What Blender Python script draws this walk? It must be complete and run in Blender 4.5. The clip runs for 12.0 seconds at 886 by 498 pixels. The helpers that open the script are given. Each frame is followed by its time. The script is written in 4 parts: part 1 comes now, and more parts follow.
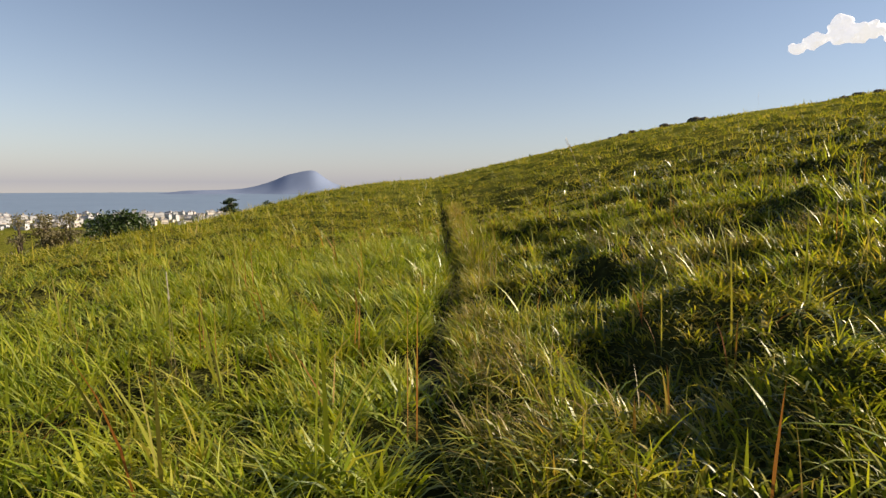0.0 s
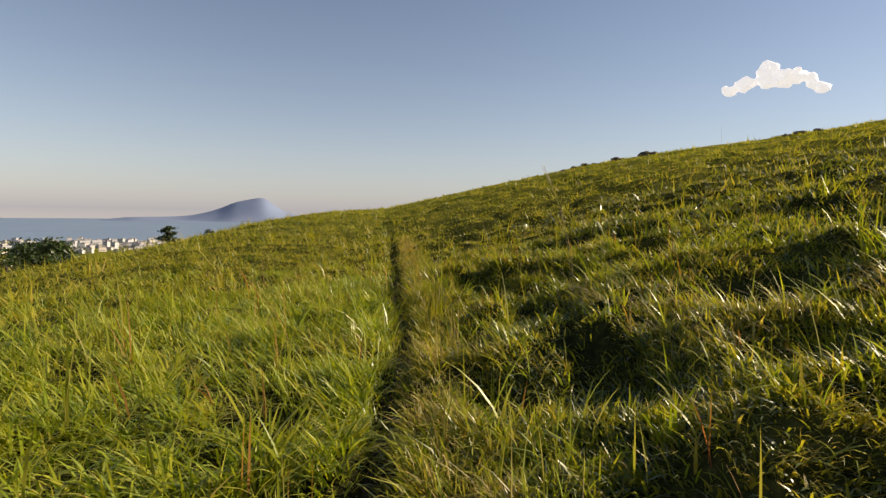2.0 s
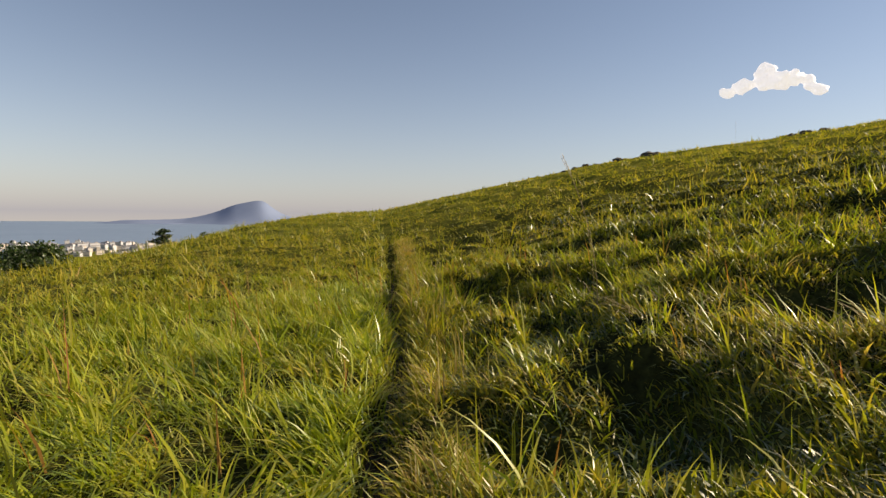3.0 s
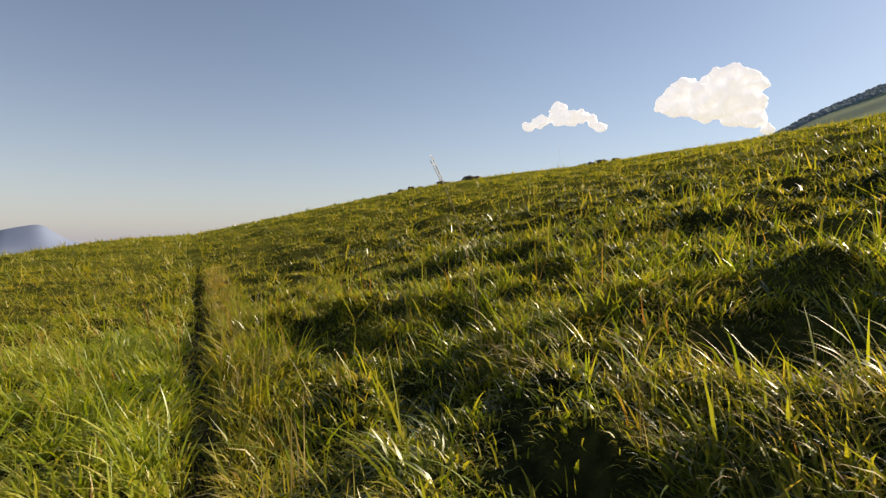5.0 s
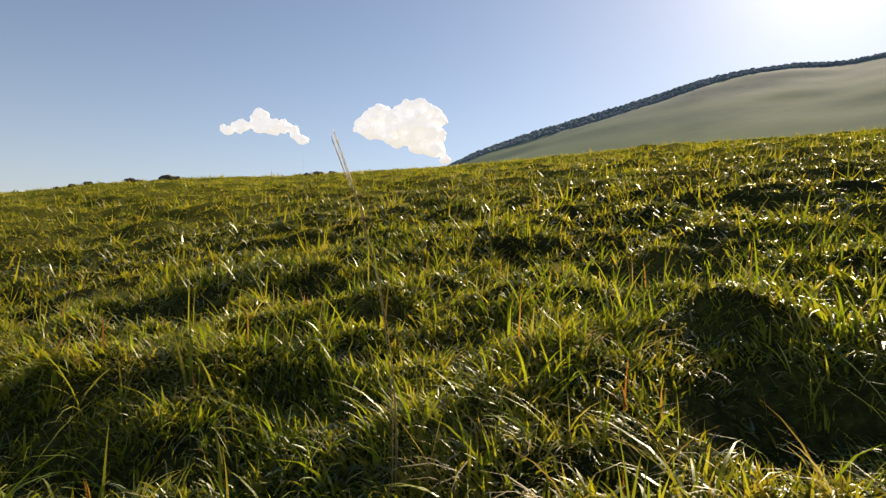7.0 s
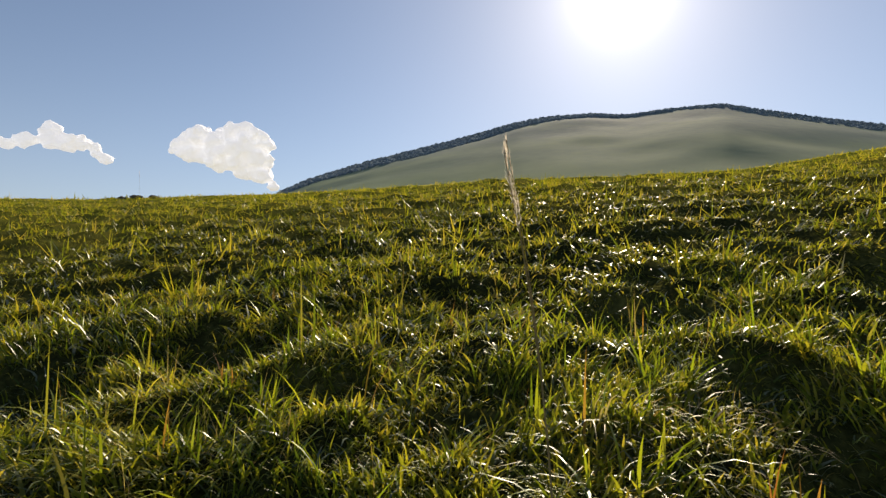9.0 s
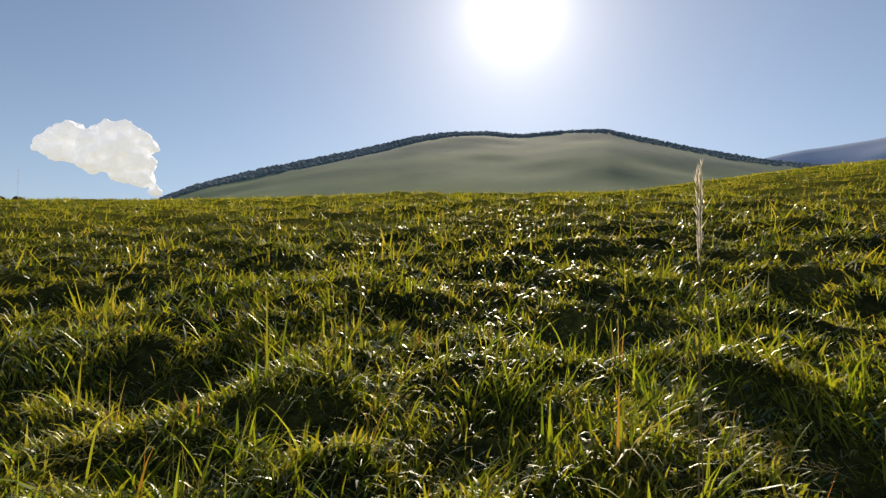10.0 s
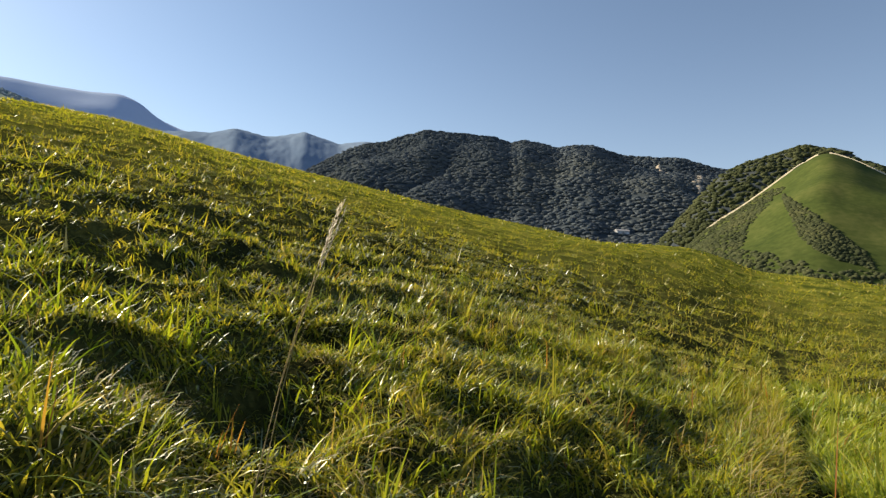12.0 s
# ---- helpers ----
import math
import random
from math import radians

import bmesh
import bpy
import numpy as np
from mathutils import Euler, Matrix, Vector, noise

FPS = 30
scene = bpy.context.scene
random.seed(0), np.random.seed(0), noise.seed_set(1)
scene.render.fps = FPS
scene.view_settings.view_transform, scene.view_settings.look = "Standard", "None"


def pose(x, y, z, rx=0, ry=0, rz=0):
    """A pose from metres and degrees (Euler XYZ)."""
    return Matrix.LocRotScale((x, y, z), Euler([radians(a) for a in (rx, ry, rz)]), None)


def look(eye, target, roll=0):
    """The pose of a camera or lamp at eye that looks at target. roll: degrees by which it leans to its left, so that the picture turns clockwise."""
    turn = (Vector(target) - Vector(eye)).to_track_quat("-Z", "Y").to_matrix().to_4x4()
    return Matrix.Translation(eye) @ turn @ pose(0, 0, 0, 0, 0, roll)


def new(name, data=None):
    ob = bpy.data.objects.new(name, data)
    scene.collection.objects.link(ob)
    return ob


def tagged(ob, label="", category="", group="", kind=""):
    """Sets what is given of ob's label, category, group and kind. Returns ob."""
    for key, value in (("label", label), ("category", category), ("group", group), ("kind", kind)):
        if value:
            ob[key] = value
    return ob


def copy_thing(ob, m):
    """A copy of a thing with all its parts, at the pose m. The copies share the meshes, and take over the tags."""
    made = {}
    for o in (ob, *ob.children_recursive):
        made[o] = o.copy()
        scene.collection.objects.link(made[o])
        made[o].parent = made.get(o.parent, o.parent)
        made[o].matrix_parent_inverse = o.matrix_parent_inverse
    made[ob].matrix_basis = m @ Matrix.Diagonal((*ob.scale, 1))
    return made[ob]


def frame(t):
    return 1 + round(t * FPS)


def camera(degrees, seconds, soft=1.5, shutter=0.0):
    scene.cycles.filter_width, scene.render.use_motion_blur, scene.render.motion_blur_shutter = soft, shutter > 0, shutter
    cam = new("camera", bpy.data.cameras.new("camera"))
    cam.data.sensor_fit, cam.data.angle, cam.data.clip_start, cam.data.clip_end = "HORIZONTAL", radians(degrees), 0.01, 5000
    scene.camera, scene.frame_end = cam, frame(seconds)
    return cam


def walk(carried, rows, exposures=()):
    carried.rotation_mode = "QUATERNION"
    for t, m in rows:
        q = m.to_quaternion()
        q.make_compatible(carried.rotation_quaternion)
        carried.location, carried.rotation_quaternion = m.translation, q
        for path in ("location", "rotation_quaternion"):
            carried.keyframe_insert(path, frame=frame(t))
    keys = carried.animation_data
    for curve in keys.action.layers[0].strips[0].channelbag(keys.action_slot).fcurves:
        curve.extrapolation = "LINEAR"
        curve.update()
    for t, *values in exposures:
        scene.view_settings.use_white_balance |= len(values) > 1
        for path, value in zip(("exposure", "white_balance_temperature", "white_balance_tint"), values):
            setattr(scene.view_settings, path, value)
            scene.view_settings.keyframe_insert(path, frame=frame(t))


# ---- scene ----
cam = camera(76.5, 12.0, soft=1.4)
PATH = [
    (0, (0.024, -0.077, 1.555), (0.026, 1.909, 1.321), 0.2),
    (0.5, (0.074, 0.37, 1.602), (0.156, 2.355, 1.373), 0.8),
    (1, (0.159, 0.858, 1.643), (0.268, 2.843, 1.425), 1),
    (1.5, (0.14, 1.294, 1.627), (0.287, 3.281, 1.455), 1.1),
    (2, (0.089, 1.785, 1.635), (0.26, 3.774, 1.507), 0.9),
    (2.5, (0.094, 2.311, 1.582), (0.275, 4.299, 1.459), 0.9),
    (2.7, (0.1, 2.539, 1.595), (0.275, 4.527, 1.471), 0.8),
    (4.3, (0.44, 3.799, 1.54), (0.698, 5.781, 1.462), -0.3),
    (4.5, (0.405, 4.014, 1.567), (0.846, 5.962, 1.471), 0.9),
    (5, (0.275, 4.533, 1.592), (1.049, 6.377, 1.558), 0.1),
    (5.5, (0.262, 5.131, 1.602), (1.351, 6.808, 1.57), 1.3),
    (6, (0.25, 5.703, 1.645), (1.53, 7.24, 1.629), 1.8),
    (6.5, (0.233, 6.283, 1.693), (1.696, 7.647, 1.698), 1.6),
    (7, (0.262, 6.792, 1.726), (1.854, 8.002, 1.748), 1.7),
    (7.2, (0.26, 6.99, 1.75), (1.89, 8.148, 1.775), 1.6),
    (8.8, (0.47, 8.177, 1.878), (2.32, 8.93, 1.992), 1.4),
    (9, (0.516, 8.31, 1.866), (2.388, 9, 2.003), 0.6),
    (9.5, (0.478, 8.689, 1.912), (2.414, 9.162, 2.074), 0.6),
    (10, (0.536, 9.025, 1.923), (2.499, 9.363, 2.107), 0.6),
    (10.5, (0.591, 9.432, 1.972), (2.575, 9.307, 2.193), 3),
    (11, (0.705, 9.683, 2.041), (2.524, 8.872, 2.22), 3.2),
    (11.5, (0.758, 9.899, 2.014), (2.243, 8.569, 2.172), 2.5),
    (12, (0.752, 10.102, 2.033), (1.696, 8.341, 2.116), 3.7),
]
walk(cam, [(t, look(eye, target, roll)) for t, eye, target, roll in PATH],
     exposures=[(0, 0.68, 7500, 15), (2.5, 0.62, 7850, 16), (6.5, 0.72, 7700, 15), (9.5, 0.44, 7300, 13), (10.5, 0.42, 7250, 10), (11.5, 0.72, 7500, 12), (12, 0.98, 7200, 9)])

# ---- world, sun, exposure ----
SUN_BEARING, SUN_ELEVATION = radians(87.6), radians(28.2)
SUN_WAY = Vector((math.sin(SUN_BEARING) * math.cos(SUN_ELEVATION), math.cos(SUN_BEARING) * math.cos(SUN_ELEVATION), math.sin(SUN_ELEVATION)))

world = bpy.data.worlds.new("world")
scene.world = world
world.use_nodes = True
wn, wl = world.node_tree.nodes, world.node_tree.links
wn.clear()
sky = wn.new("ShaderNodeTexSky")
sky.sky_type, sky.sun_disc = "NISHITA", False
sky.sun_elevation, sky.sun_rotation = SUN_ELEVATION, SUN_BEARING
sky.altitude, sky.air_density, sky.dust_density, sky.ozone_density = 1200, 0.92, 0.25, 1.15
back = wn.new("ShaderNodeBackground")
back.inputs["Strength"].default_value = 0.087
wout = wn.new("ShaderNodeOutputWorld")
# the sun's aureole in the haze
where = wn.new("ShaderNodeTexCoord")
aim = wn.new("ShaderNodeVectorMath")
aim.operation = "DOT_PRODUCT"
aim.inputs[1].default_value = SUN_WAY
wl.new(where.outputs["Generated"], aim.inputs[0])
glow = None
for power, gain in ((1600.0, 2.4), (420.0, 0.40), (90.0, 0.22), (13.0, 0.11)):
    up = wn.new("ShaderNodeMath")
    up.operation, up.inputs[1].default_value = "POWER", power
    clampd = wn.new("ShaderNodeMath")
    clampd.operation, clampd.inputs[1].default_value = "MAXIMUM", 0.0
    wl.new(aim.outputs["Value"], clampd.inputs[0])
    wl.new(clampd.outputs[0], up.inputs[0])
    times = wn.new("ShaderNodeMath")
    times.operation, times.inputs[1].default_value = "MULTIPLY", gain
    wl.new(up.outputs[0], times.inputs[0])
    if glow is None:
        glow = times
    else:
        both = wn.new("ShaderNodeMath")
        both.operation = "ADD"
        wl.new(glow.outputs[0], both.inputs[0])
        wl.new(times.outputs[0], both.inputs[1])
        glow = both
halo = wn.new("ShaderNodeBackground")
halo.inputs["Color"].default_value = (1.0, 0.98, 0.95, 1)
wl.new(glow.outputs[0], halo.inputs["Strength"])
# pale haze that lies along the horizon
split = wn.new("ShaderNodeSeparateXYZ")
wl.new(where.outputs["Generated"], split.inputs[0])
flat_z = wn.new("ShaderNodeMath")
flat_z.operation = "ABSOLUTE"
wl.new(split.outputs["Z"], flat_z.inputs[0])
fall = wn.new("ShaderNodeMath")
fall.operation, fall.inputs[1].default_value = "MULTIPLY", -9.0
wl.new(flat_z.outputs[0], fall.inputs[0])
veil = wn.new("ShaderNodeMath")
veil.operation = "EXPONENT"
wl.new(fall.outputs[0], veil.inputs[0])
veil_gain = wn.new("ShaderNodeMath")
veil_gain.operation, veil_gain.inputs[1].default_value = "MULTIPLY", 0.9
wl.new(veil.outputs[0], veil_gain.inputs[0])
low_sky = wn.new("ShaderNodeMix")
low_sky.data_type = "RGBA"
low_sky.inputs[7].default_value = (2.65, 2.95, 3.75, 1)
wl.new(veil_gain.outputs[0], low_sky.inputs[0])
wl.new(sky.outputs["Color"], low_sky.inputs[6])
wl.new(low_sky.outputs[2], back.inputs["Color"])
wsum = wn.new("ShaderNodeAddShader")
wl.new(back.outputs[0], wsum.inputs[0])
wl.new(halo.outputs[0], wsum.inputs[1])
wl.new(wsum.outputs[0], wout.inputs["Surface"])

sun_data = bpy.data.lights.new("sun", "SUN")
sun_data.energy, sun_data.angle, sun_data.color = 5.0, radians(0.6), (1.0, 0.90, 0.72)
sun = new("sun", sun_data)
sun.matrix_world = look(SUN_WAY * 50, (0, 0, 0))


# ---- materials ----
def ramp(nt, stops):
    r = nt.nodes.new("ShaderNodeValToRGB")
    while len(r.color_ramp.elements) < len(stops):
        r.color_ramp.elements.new(0.5)
    for e, (p, c) in zip(r.color_ramp.elements, stops):
        e.position, e.color = p, (*c, 1)
    return r


def surface(name, stops, scale=2.0, fine=None, rough=0.8, bump=0.3, bump_scale=None, spec=0.3, metal=0.0, self_glow=None):
    """A plain rough surface: colours over noise at two scales, with fine relief."""
    m = bpy.data.materials.new(name)
    m.use_nodes = True
    nt = m.node_tree
    b = nt.nodes["Principled BSDF"]
    co = nt.nodes.new("ShaderNodeTexCoord")
    n1, n2 = nt.nodes.new("ShaderNodeTexNoise"), nt.nodes.new("ShaderNodeTexNoise")
    n1.inputs["Scale"].default_value, n1.inputs["Detail"].default_value = scale, 5
    n2.inputs["Scale"].default_value, n2.inputs["Detail"].default_value = fine or scale * 9, 4
    mix = nt.nodes.new("ShaderNodeMix")
    mix.inputs[0].default_value = 0.4
    for n in (n1, n2):
        nt.links.new(co.outputs["Object"], n.inputs["Vector"])
    nt.links.new(n1.outputs["Fac"], mix.inputs[2])
    nt.links.new(n2.outputs["Fac"], mix.inputs[3])
    r = ramp(nt, stops)
    nt.links.new(mix.outputs[0], r.inputs[0])
    nt.links.new(r.outputs[0], b.inputs["Base Color"])
    b.inputs["Roughness"].default_value, b.inputs["Metallic"].default_value = rough, metal
    b.inputs["Specular IOR Level"].default_value = spec
    bp = nt.nodes.new("ShaderNodeBump")
    bp.inputs["Strength"].default_value = bump
    bp.inputs["Distance"].default_value = 0.3 / (bump_scale or scale)
    nt.links.new(mix.outputs[0], bp.inputs["Height"])
    nt.links.new(bp.outputs[0], b.inputs["Normal"])
    if self_glow:
        b.inputs["Emission Color"].default_value, b.inputs["Emission Strength"].default_value = (*self_glow[0], 1), self_glow[1]
    return m


def leaf(name, stops, patch=None, through_part=0.5, gloss=0.10, rough=0.48, tint=(1.12, 1.08, 0.5)):
    """Thin leaves: each blade has its own colour, light passes through, and the skin is glossy."""
    m = bpy.data.materials.new(name)
    m.use_nodes = True
    nt = m.node_tree
    nt.nodes.remove(nt.nodes["Principled BSDF"])
    out = nt.nodes["Material Output"]
    geo = nt.nodes.new("ShaderNodeNewGeometry")
    r = ramp(nt, stops)
    co = nt.nodes.new("ShaderNodeTexCoord")
    n1 = nt.nodes.new("ShaderNodeTexNoise")
    n1.inputs["Scale"].default_value, n1.inputs["Detail"].default_value = (patch or 0.8), 3
    nt.links.new(co.outputs["Object"], n1.inputs["Vector"])
    # blade's own shade, moved by the patch it grows in
    a = nt.nodes.new("ShaderNodeMath")
    a.operation, a.inputs[1].default_value = "MULTIPLY_ADD", 0.62
    b = nt.nodes.new("ShaderNodeMath")
    b.operation, b.inputs[1].default_value, b.inputs[2].default_value = "MULTIPLY_ADD", 0.95, -0.28
    nt.links.new(n1.outputs["Fac"], b.inputs[0])
    nt.links.new(geo.outputs["Random Per Island"], a.inputs[0])
    nt.links.new(b.outputs[0], a.inputs[2])
    nt.links.new(a.outputs[0], r.inputs[0])
    d, t, g = nt.nodes.new("ShaderNodeBsdfDiffuse"), nt.nodes.new("ShaderNodeBsdfTranslucent"), nt.nodes.new("ShaderNodeBsdfGlossy")
    tn = nt.nodes.new("ShaderNodeMix")
    tn.data_type, tn.blend_type = "RGBA", "MULTIPLY"
    tn.inputs[0].default_value = 1.0
    tn.inputs[7].default_value = (*tint, 1)
    nt.links.new(r.outputs[0], d.inputs["Color"])
    nt.links.new(r.outputs[0], tn.inputs[6])
    nt.links.new(tn.outputs[2], t.inputs["Color"])
    g.inputs["Roughness"].default_value = rough
    g.inputs["Color"].default_value = (0.9, 0.92, 0.9, 1)
    m1, m2 = nt.nodes.new("ShaderNodeMixShader"), nt.nodes.new("ShaderNodeMixShader")
    m1.inputs[0].default_value = through_part
    nt.links.new(d.outputs[0], m1.inputs[1])
    nt.links.new(t.outputs[0], m1.inputs[2])
    fr = nt.nodes.new("ShaderNodeFresnel")
    fr.inputs["IOR"].default_value = 1.4
    gm = nt.nodes.new("ShaderNodeMath")
    gm.operation, gm.inputs[1].default_value = "MULTIPLY", gloss
    gm.use_clamp = True
    nt.links.new(fr.outputs[0], gm.inputs[0])
    nt.links.new(gm.outputs[0], m2.inputs[0])
    nt.links.new(m1.outputs[0], m2.inputs[1])
    nt.links.new(g.outputs[0], m2.inputs[2])
    nt.links.new(m2.outputs[0], out.inputs["Surface"])
    return m


# Earth of the path, darkened further with the shade of its groove.
M_SOIL = surface("trodden_earth_shaded", ((0.3, (0.020, 0.015, 0.010)), (0.7, (0.055, 0.040, 0.026))), 3.0, 30.0, 0.95, 0.6)
# Near turf kept almost black: shade between the tufts is put into its colour.
M_GROUND = surface("turf_with_gap_shade", ((0.30, (0.008, 0.008, 0.005)), (0.5, (0.040, 0.043, 0.013)), (0.74, (0.145, 0.135, 0.036))), 1.1, 14.0, 1.0, 0.8, spec=0.0)
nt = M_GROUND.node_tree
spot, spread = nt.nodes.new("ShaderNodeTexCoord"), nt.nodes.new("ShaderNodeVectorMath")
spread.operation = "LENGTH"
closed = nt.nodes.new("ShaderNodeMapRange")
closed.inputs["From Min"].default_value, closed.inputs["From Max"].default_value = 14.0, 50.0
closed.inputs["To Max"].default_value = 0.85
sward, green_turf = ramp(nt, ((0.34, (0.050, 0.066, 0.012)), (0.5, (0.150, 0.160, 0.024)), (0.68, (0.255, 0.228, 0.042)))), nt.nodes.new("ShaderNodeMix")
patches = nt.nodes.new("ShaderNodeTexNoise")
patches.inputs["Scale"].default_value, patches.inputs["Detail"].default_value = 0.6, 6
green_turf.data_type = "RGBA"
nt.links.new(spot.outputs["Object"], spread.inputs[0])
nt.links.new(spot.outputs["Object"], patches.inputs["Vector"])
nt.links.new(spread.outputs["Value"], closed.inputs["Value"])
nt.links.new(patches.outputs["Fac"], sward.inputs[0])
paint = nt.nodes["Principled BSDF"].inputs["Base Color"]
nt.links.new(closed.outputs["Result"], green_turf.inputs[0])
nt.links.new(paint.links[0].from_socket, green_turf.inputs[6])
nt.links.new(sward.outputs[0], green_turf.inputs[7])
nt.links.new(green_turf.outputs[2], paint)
M_GRASS = leaf("meadow_blades", ((0.05, (0.048, 0.082, 0.014)), (0.30, (0.182, 0.218, 0.027)), (0.58, (0.332, 0.322, 0.040)), (0.85, (0.45, 0.360, 0.070)), (1.0, (0.47, 0.34, 0.14))), through_part=0.52, gloss=0.055, rough=0.42, tint=(1.13, 1.09, 0.5))
# Darker leaf colour with the shade of sunken ground painted in.
M_SHADE = leaf("shade_painted_leaves", ((0.1, (0.040, 0.070, 0.016)), (0.5, (0.080, 0.110, 0.024)), (0.9, (0.150, 0.160, 0.045))), through_part=0.35, gloss=0.10, rough=0.45)
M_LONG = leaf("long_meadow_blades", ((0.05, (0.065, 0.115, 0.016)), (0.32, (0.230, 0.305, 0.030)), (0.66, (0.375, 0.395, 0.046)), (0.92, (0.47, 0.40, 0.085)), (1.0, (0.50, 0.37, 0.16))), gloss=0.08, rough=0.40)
M_TALL = leaf("tall_blades", ((0.05, (0.16, 0.21, 0.03)), (0.5, (0.27, 0.28, 0.045)), (0.85, (0.29, 0.24, 0.08)), (1.0, (0.32, 0.17, 0.08))), gloss=0.03)
M_GOLD = leaf("golden_blades", ((0.05, (0.20, 0.20, 0.035)), (0.35, (0.36, 0.30, 0.06)), (0.7, (0.44, 0.31, 0.09)), (1.0, (0.36, 0.20, 0.08))), gloss=0.08)
M_RUST = leaf("rusty_blades", ((0.1, (0.30, 0.24, 0.05)), (0.45, (0.36, 0.20, 0.06)), (0.9, (0.28, 0.10, 0.05))), through_part=0.5, gloss=0.04)
M_SHEEN = leaf("glossy_leaves", ((0.1, (0.050, 0.075, 0.018)), (0.5, (0.11, 0.13, 0.028)), (0.9, (0.20, 0.19, 0.06))), through_part=0.35, gloss=0.17, rough=0.42)
M_DRY = leaf("dry_blades", ((0.1, (0.24, 0.17, 0.07)), (0.5, (0.36, 0.28, 0.12)), (0.9, (0.50, 0.43, 0.27))), through_part=0.4, gloss=0.06)
M_PLUME = leaf("plume_hairs", ((0.1, (0.66, 0.60, 0.52)), (0.9, (0.80, 0.76, 0.70))), through_part=0.6, gloss=0.03, tint=(1.0, 0.97, 0.92))
M_STEM = surface("straw_stem", ((0.3, (0.20, 0.15, 0.07)), (0.7, (0.32, 0.25, 0.12))), 8.0, rough=0.6)
M_ROCK = surface("dark_rock", ((0.3, (0.05, 0.045, 0.04)), (0.7, (0.16, 0.14, 0.12))), 1.5, rough=0.9, bump=0.8)
M_BARK = surface("bark", ((0.3, (0.05, 0.035, 0.025)), (0.7, (0.13, 0.10, 0.07))), 3.0, rough=0.9, bump=0.8)
M_CROWN = leaf("broad_leaves", ((0.1, (0.018, 0.040, 0.012)), (0.9, (0.05, 0.085, 0.02))), 0.3, 0.25, 0.3, tint=(1.2, 1.1, 0.5))
M_PINE = leaf("needles", ((0.1, (0.022, 0.045, 0.020)), (0.9, (0.05, 0.08, 0.03))), 0.3, 0.2, 0.3)
M_THIN = leaf("sparse_leaves", ((0.1, (0.16, 0.16, 0.09)), (0.9, (0.27, 0.23, 0.14))), 0.3, 0.5, 0.1)
# Haze is put into the blue of the sea and of the island's land.
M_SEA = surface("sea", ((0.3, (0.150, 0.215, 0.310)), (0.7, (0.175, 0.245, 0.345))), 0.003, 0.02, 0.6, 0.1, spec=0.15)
M_ISLAND = surface("hazed_land", ((0.3, (0.15, 0.20, 0.31)), (0.7, (0.18, 0.23, 0.34))), 0.002, 0.01, 1.0, 0.0, spec=0.0)
# Haze tinted into the mountain's grass colour as blue-grey; greener towards the foot.
M_BIGHILL = surface("hazed_hill_grass", ((0.36, (0.100, 0.152, 0.175)), (0.5, (0.142, 0.202, 0.200)), (0.64, (0.185, 0.245, 0.190))), 0.012, 0.11, 1.0, 0.06, bump_scale=0.06, spec=0.02)
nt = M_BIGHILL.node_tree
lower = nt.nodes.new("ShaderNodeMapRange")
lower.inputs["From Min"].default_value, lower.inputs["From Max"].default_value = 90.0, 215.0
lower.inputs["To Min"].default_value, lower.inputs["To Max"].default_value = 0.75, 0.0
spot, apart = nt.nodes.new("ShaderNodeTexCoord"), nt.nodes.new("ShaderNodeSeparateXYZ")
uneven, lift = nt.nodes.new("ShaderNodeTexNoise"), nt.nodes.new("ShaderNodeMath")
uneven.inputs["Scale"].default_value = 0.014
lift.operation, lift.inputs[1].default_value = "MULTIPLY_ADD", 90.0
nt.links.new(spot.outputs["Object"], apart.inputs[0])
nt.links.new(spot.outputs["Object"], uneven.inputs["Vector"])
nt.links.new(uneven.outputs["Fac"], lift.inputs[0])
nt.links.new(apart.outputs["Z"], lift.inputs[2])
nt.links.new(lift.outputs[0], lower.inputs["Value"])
greener_low = nt.nodes.new("ShaderNodeMix")
greener_low.data_type = "RGBA"
greener_low.inputs[7].default_value = (0.205, 0.270, 0.125, 1)
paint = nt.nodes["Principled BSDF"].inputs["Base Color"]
nt.links.new(paint.links[0].from_socket, greener_low.inputs[6])
nt.links.new(lower.outputs["Result"], greener_low.inputs[0])
nt.links.new(greener_low.outputs[2], paint)
# Forest green shifted towards blue: the valley's haze is painted into it.
M_FOREST = surface("hazed_forest_cover", ((0.34, (0.036, 0.049, 0.061)), (0.5, (0.050, 0.061, 0.069)), (0.66, (0.070, 0.077, 0.074))), 0.006, 0.10, 1.0, 0.15, bump_scale=0.05, spec=0.0)
# Distance haze painted into the base colours of the two far ranges, as pale blue.
M_FARFOREST = surface("far_forest_hazed", ((0.3, (0.37, 0.45, 0.61)), (0.7, (0.41, 0.49, 0.65))), 0.006, 0.05, 1.0, 0.0, spec=0.0)
M_HAZEFOREST = surface("haze_tinted_forest", ((0.3, (0.15, 0.21, 0.30)), (0.7, (0.19, 0.25, 0.34))), 0.008, 0.06, 1.0, 0.02, spec=0.0)
# Crowns carry the same painted haze, a little lighter.
M_CANOPY = surface("hazed_tree_canopy", ((0.34, (0.058, 0.075, 0.093)), (0.5, (0.074, 0.088, 0.100)), (0.66, (0.096, 0.105, 0.102))), 0.006, 0.2, 1.0, 0.1, spec=0.0)
M_WOODS = surface("near_woods", ((0.32, (0.030, 0.038, 0.020)), (0.5, (0.048, 0.056, 0.028)), (0.68, (0.072, 0.076, 0.036))), 0.04, 0.5, 1.0, 0.2, spec=0.02)
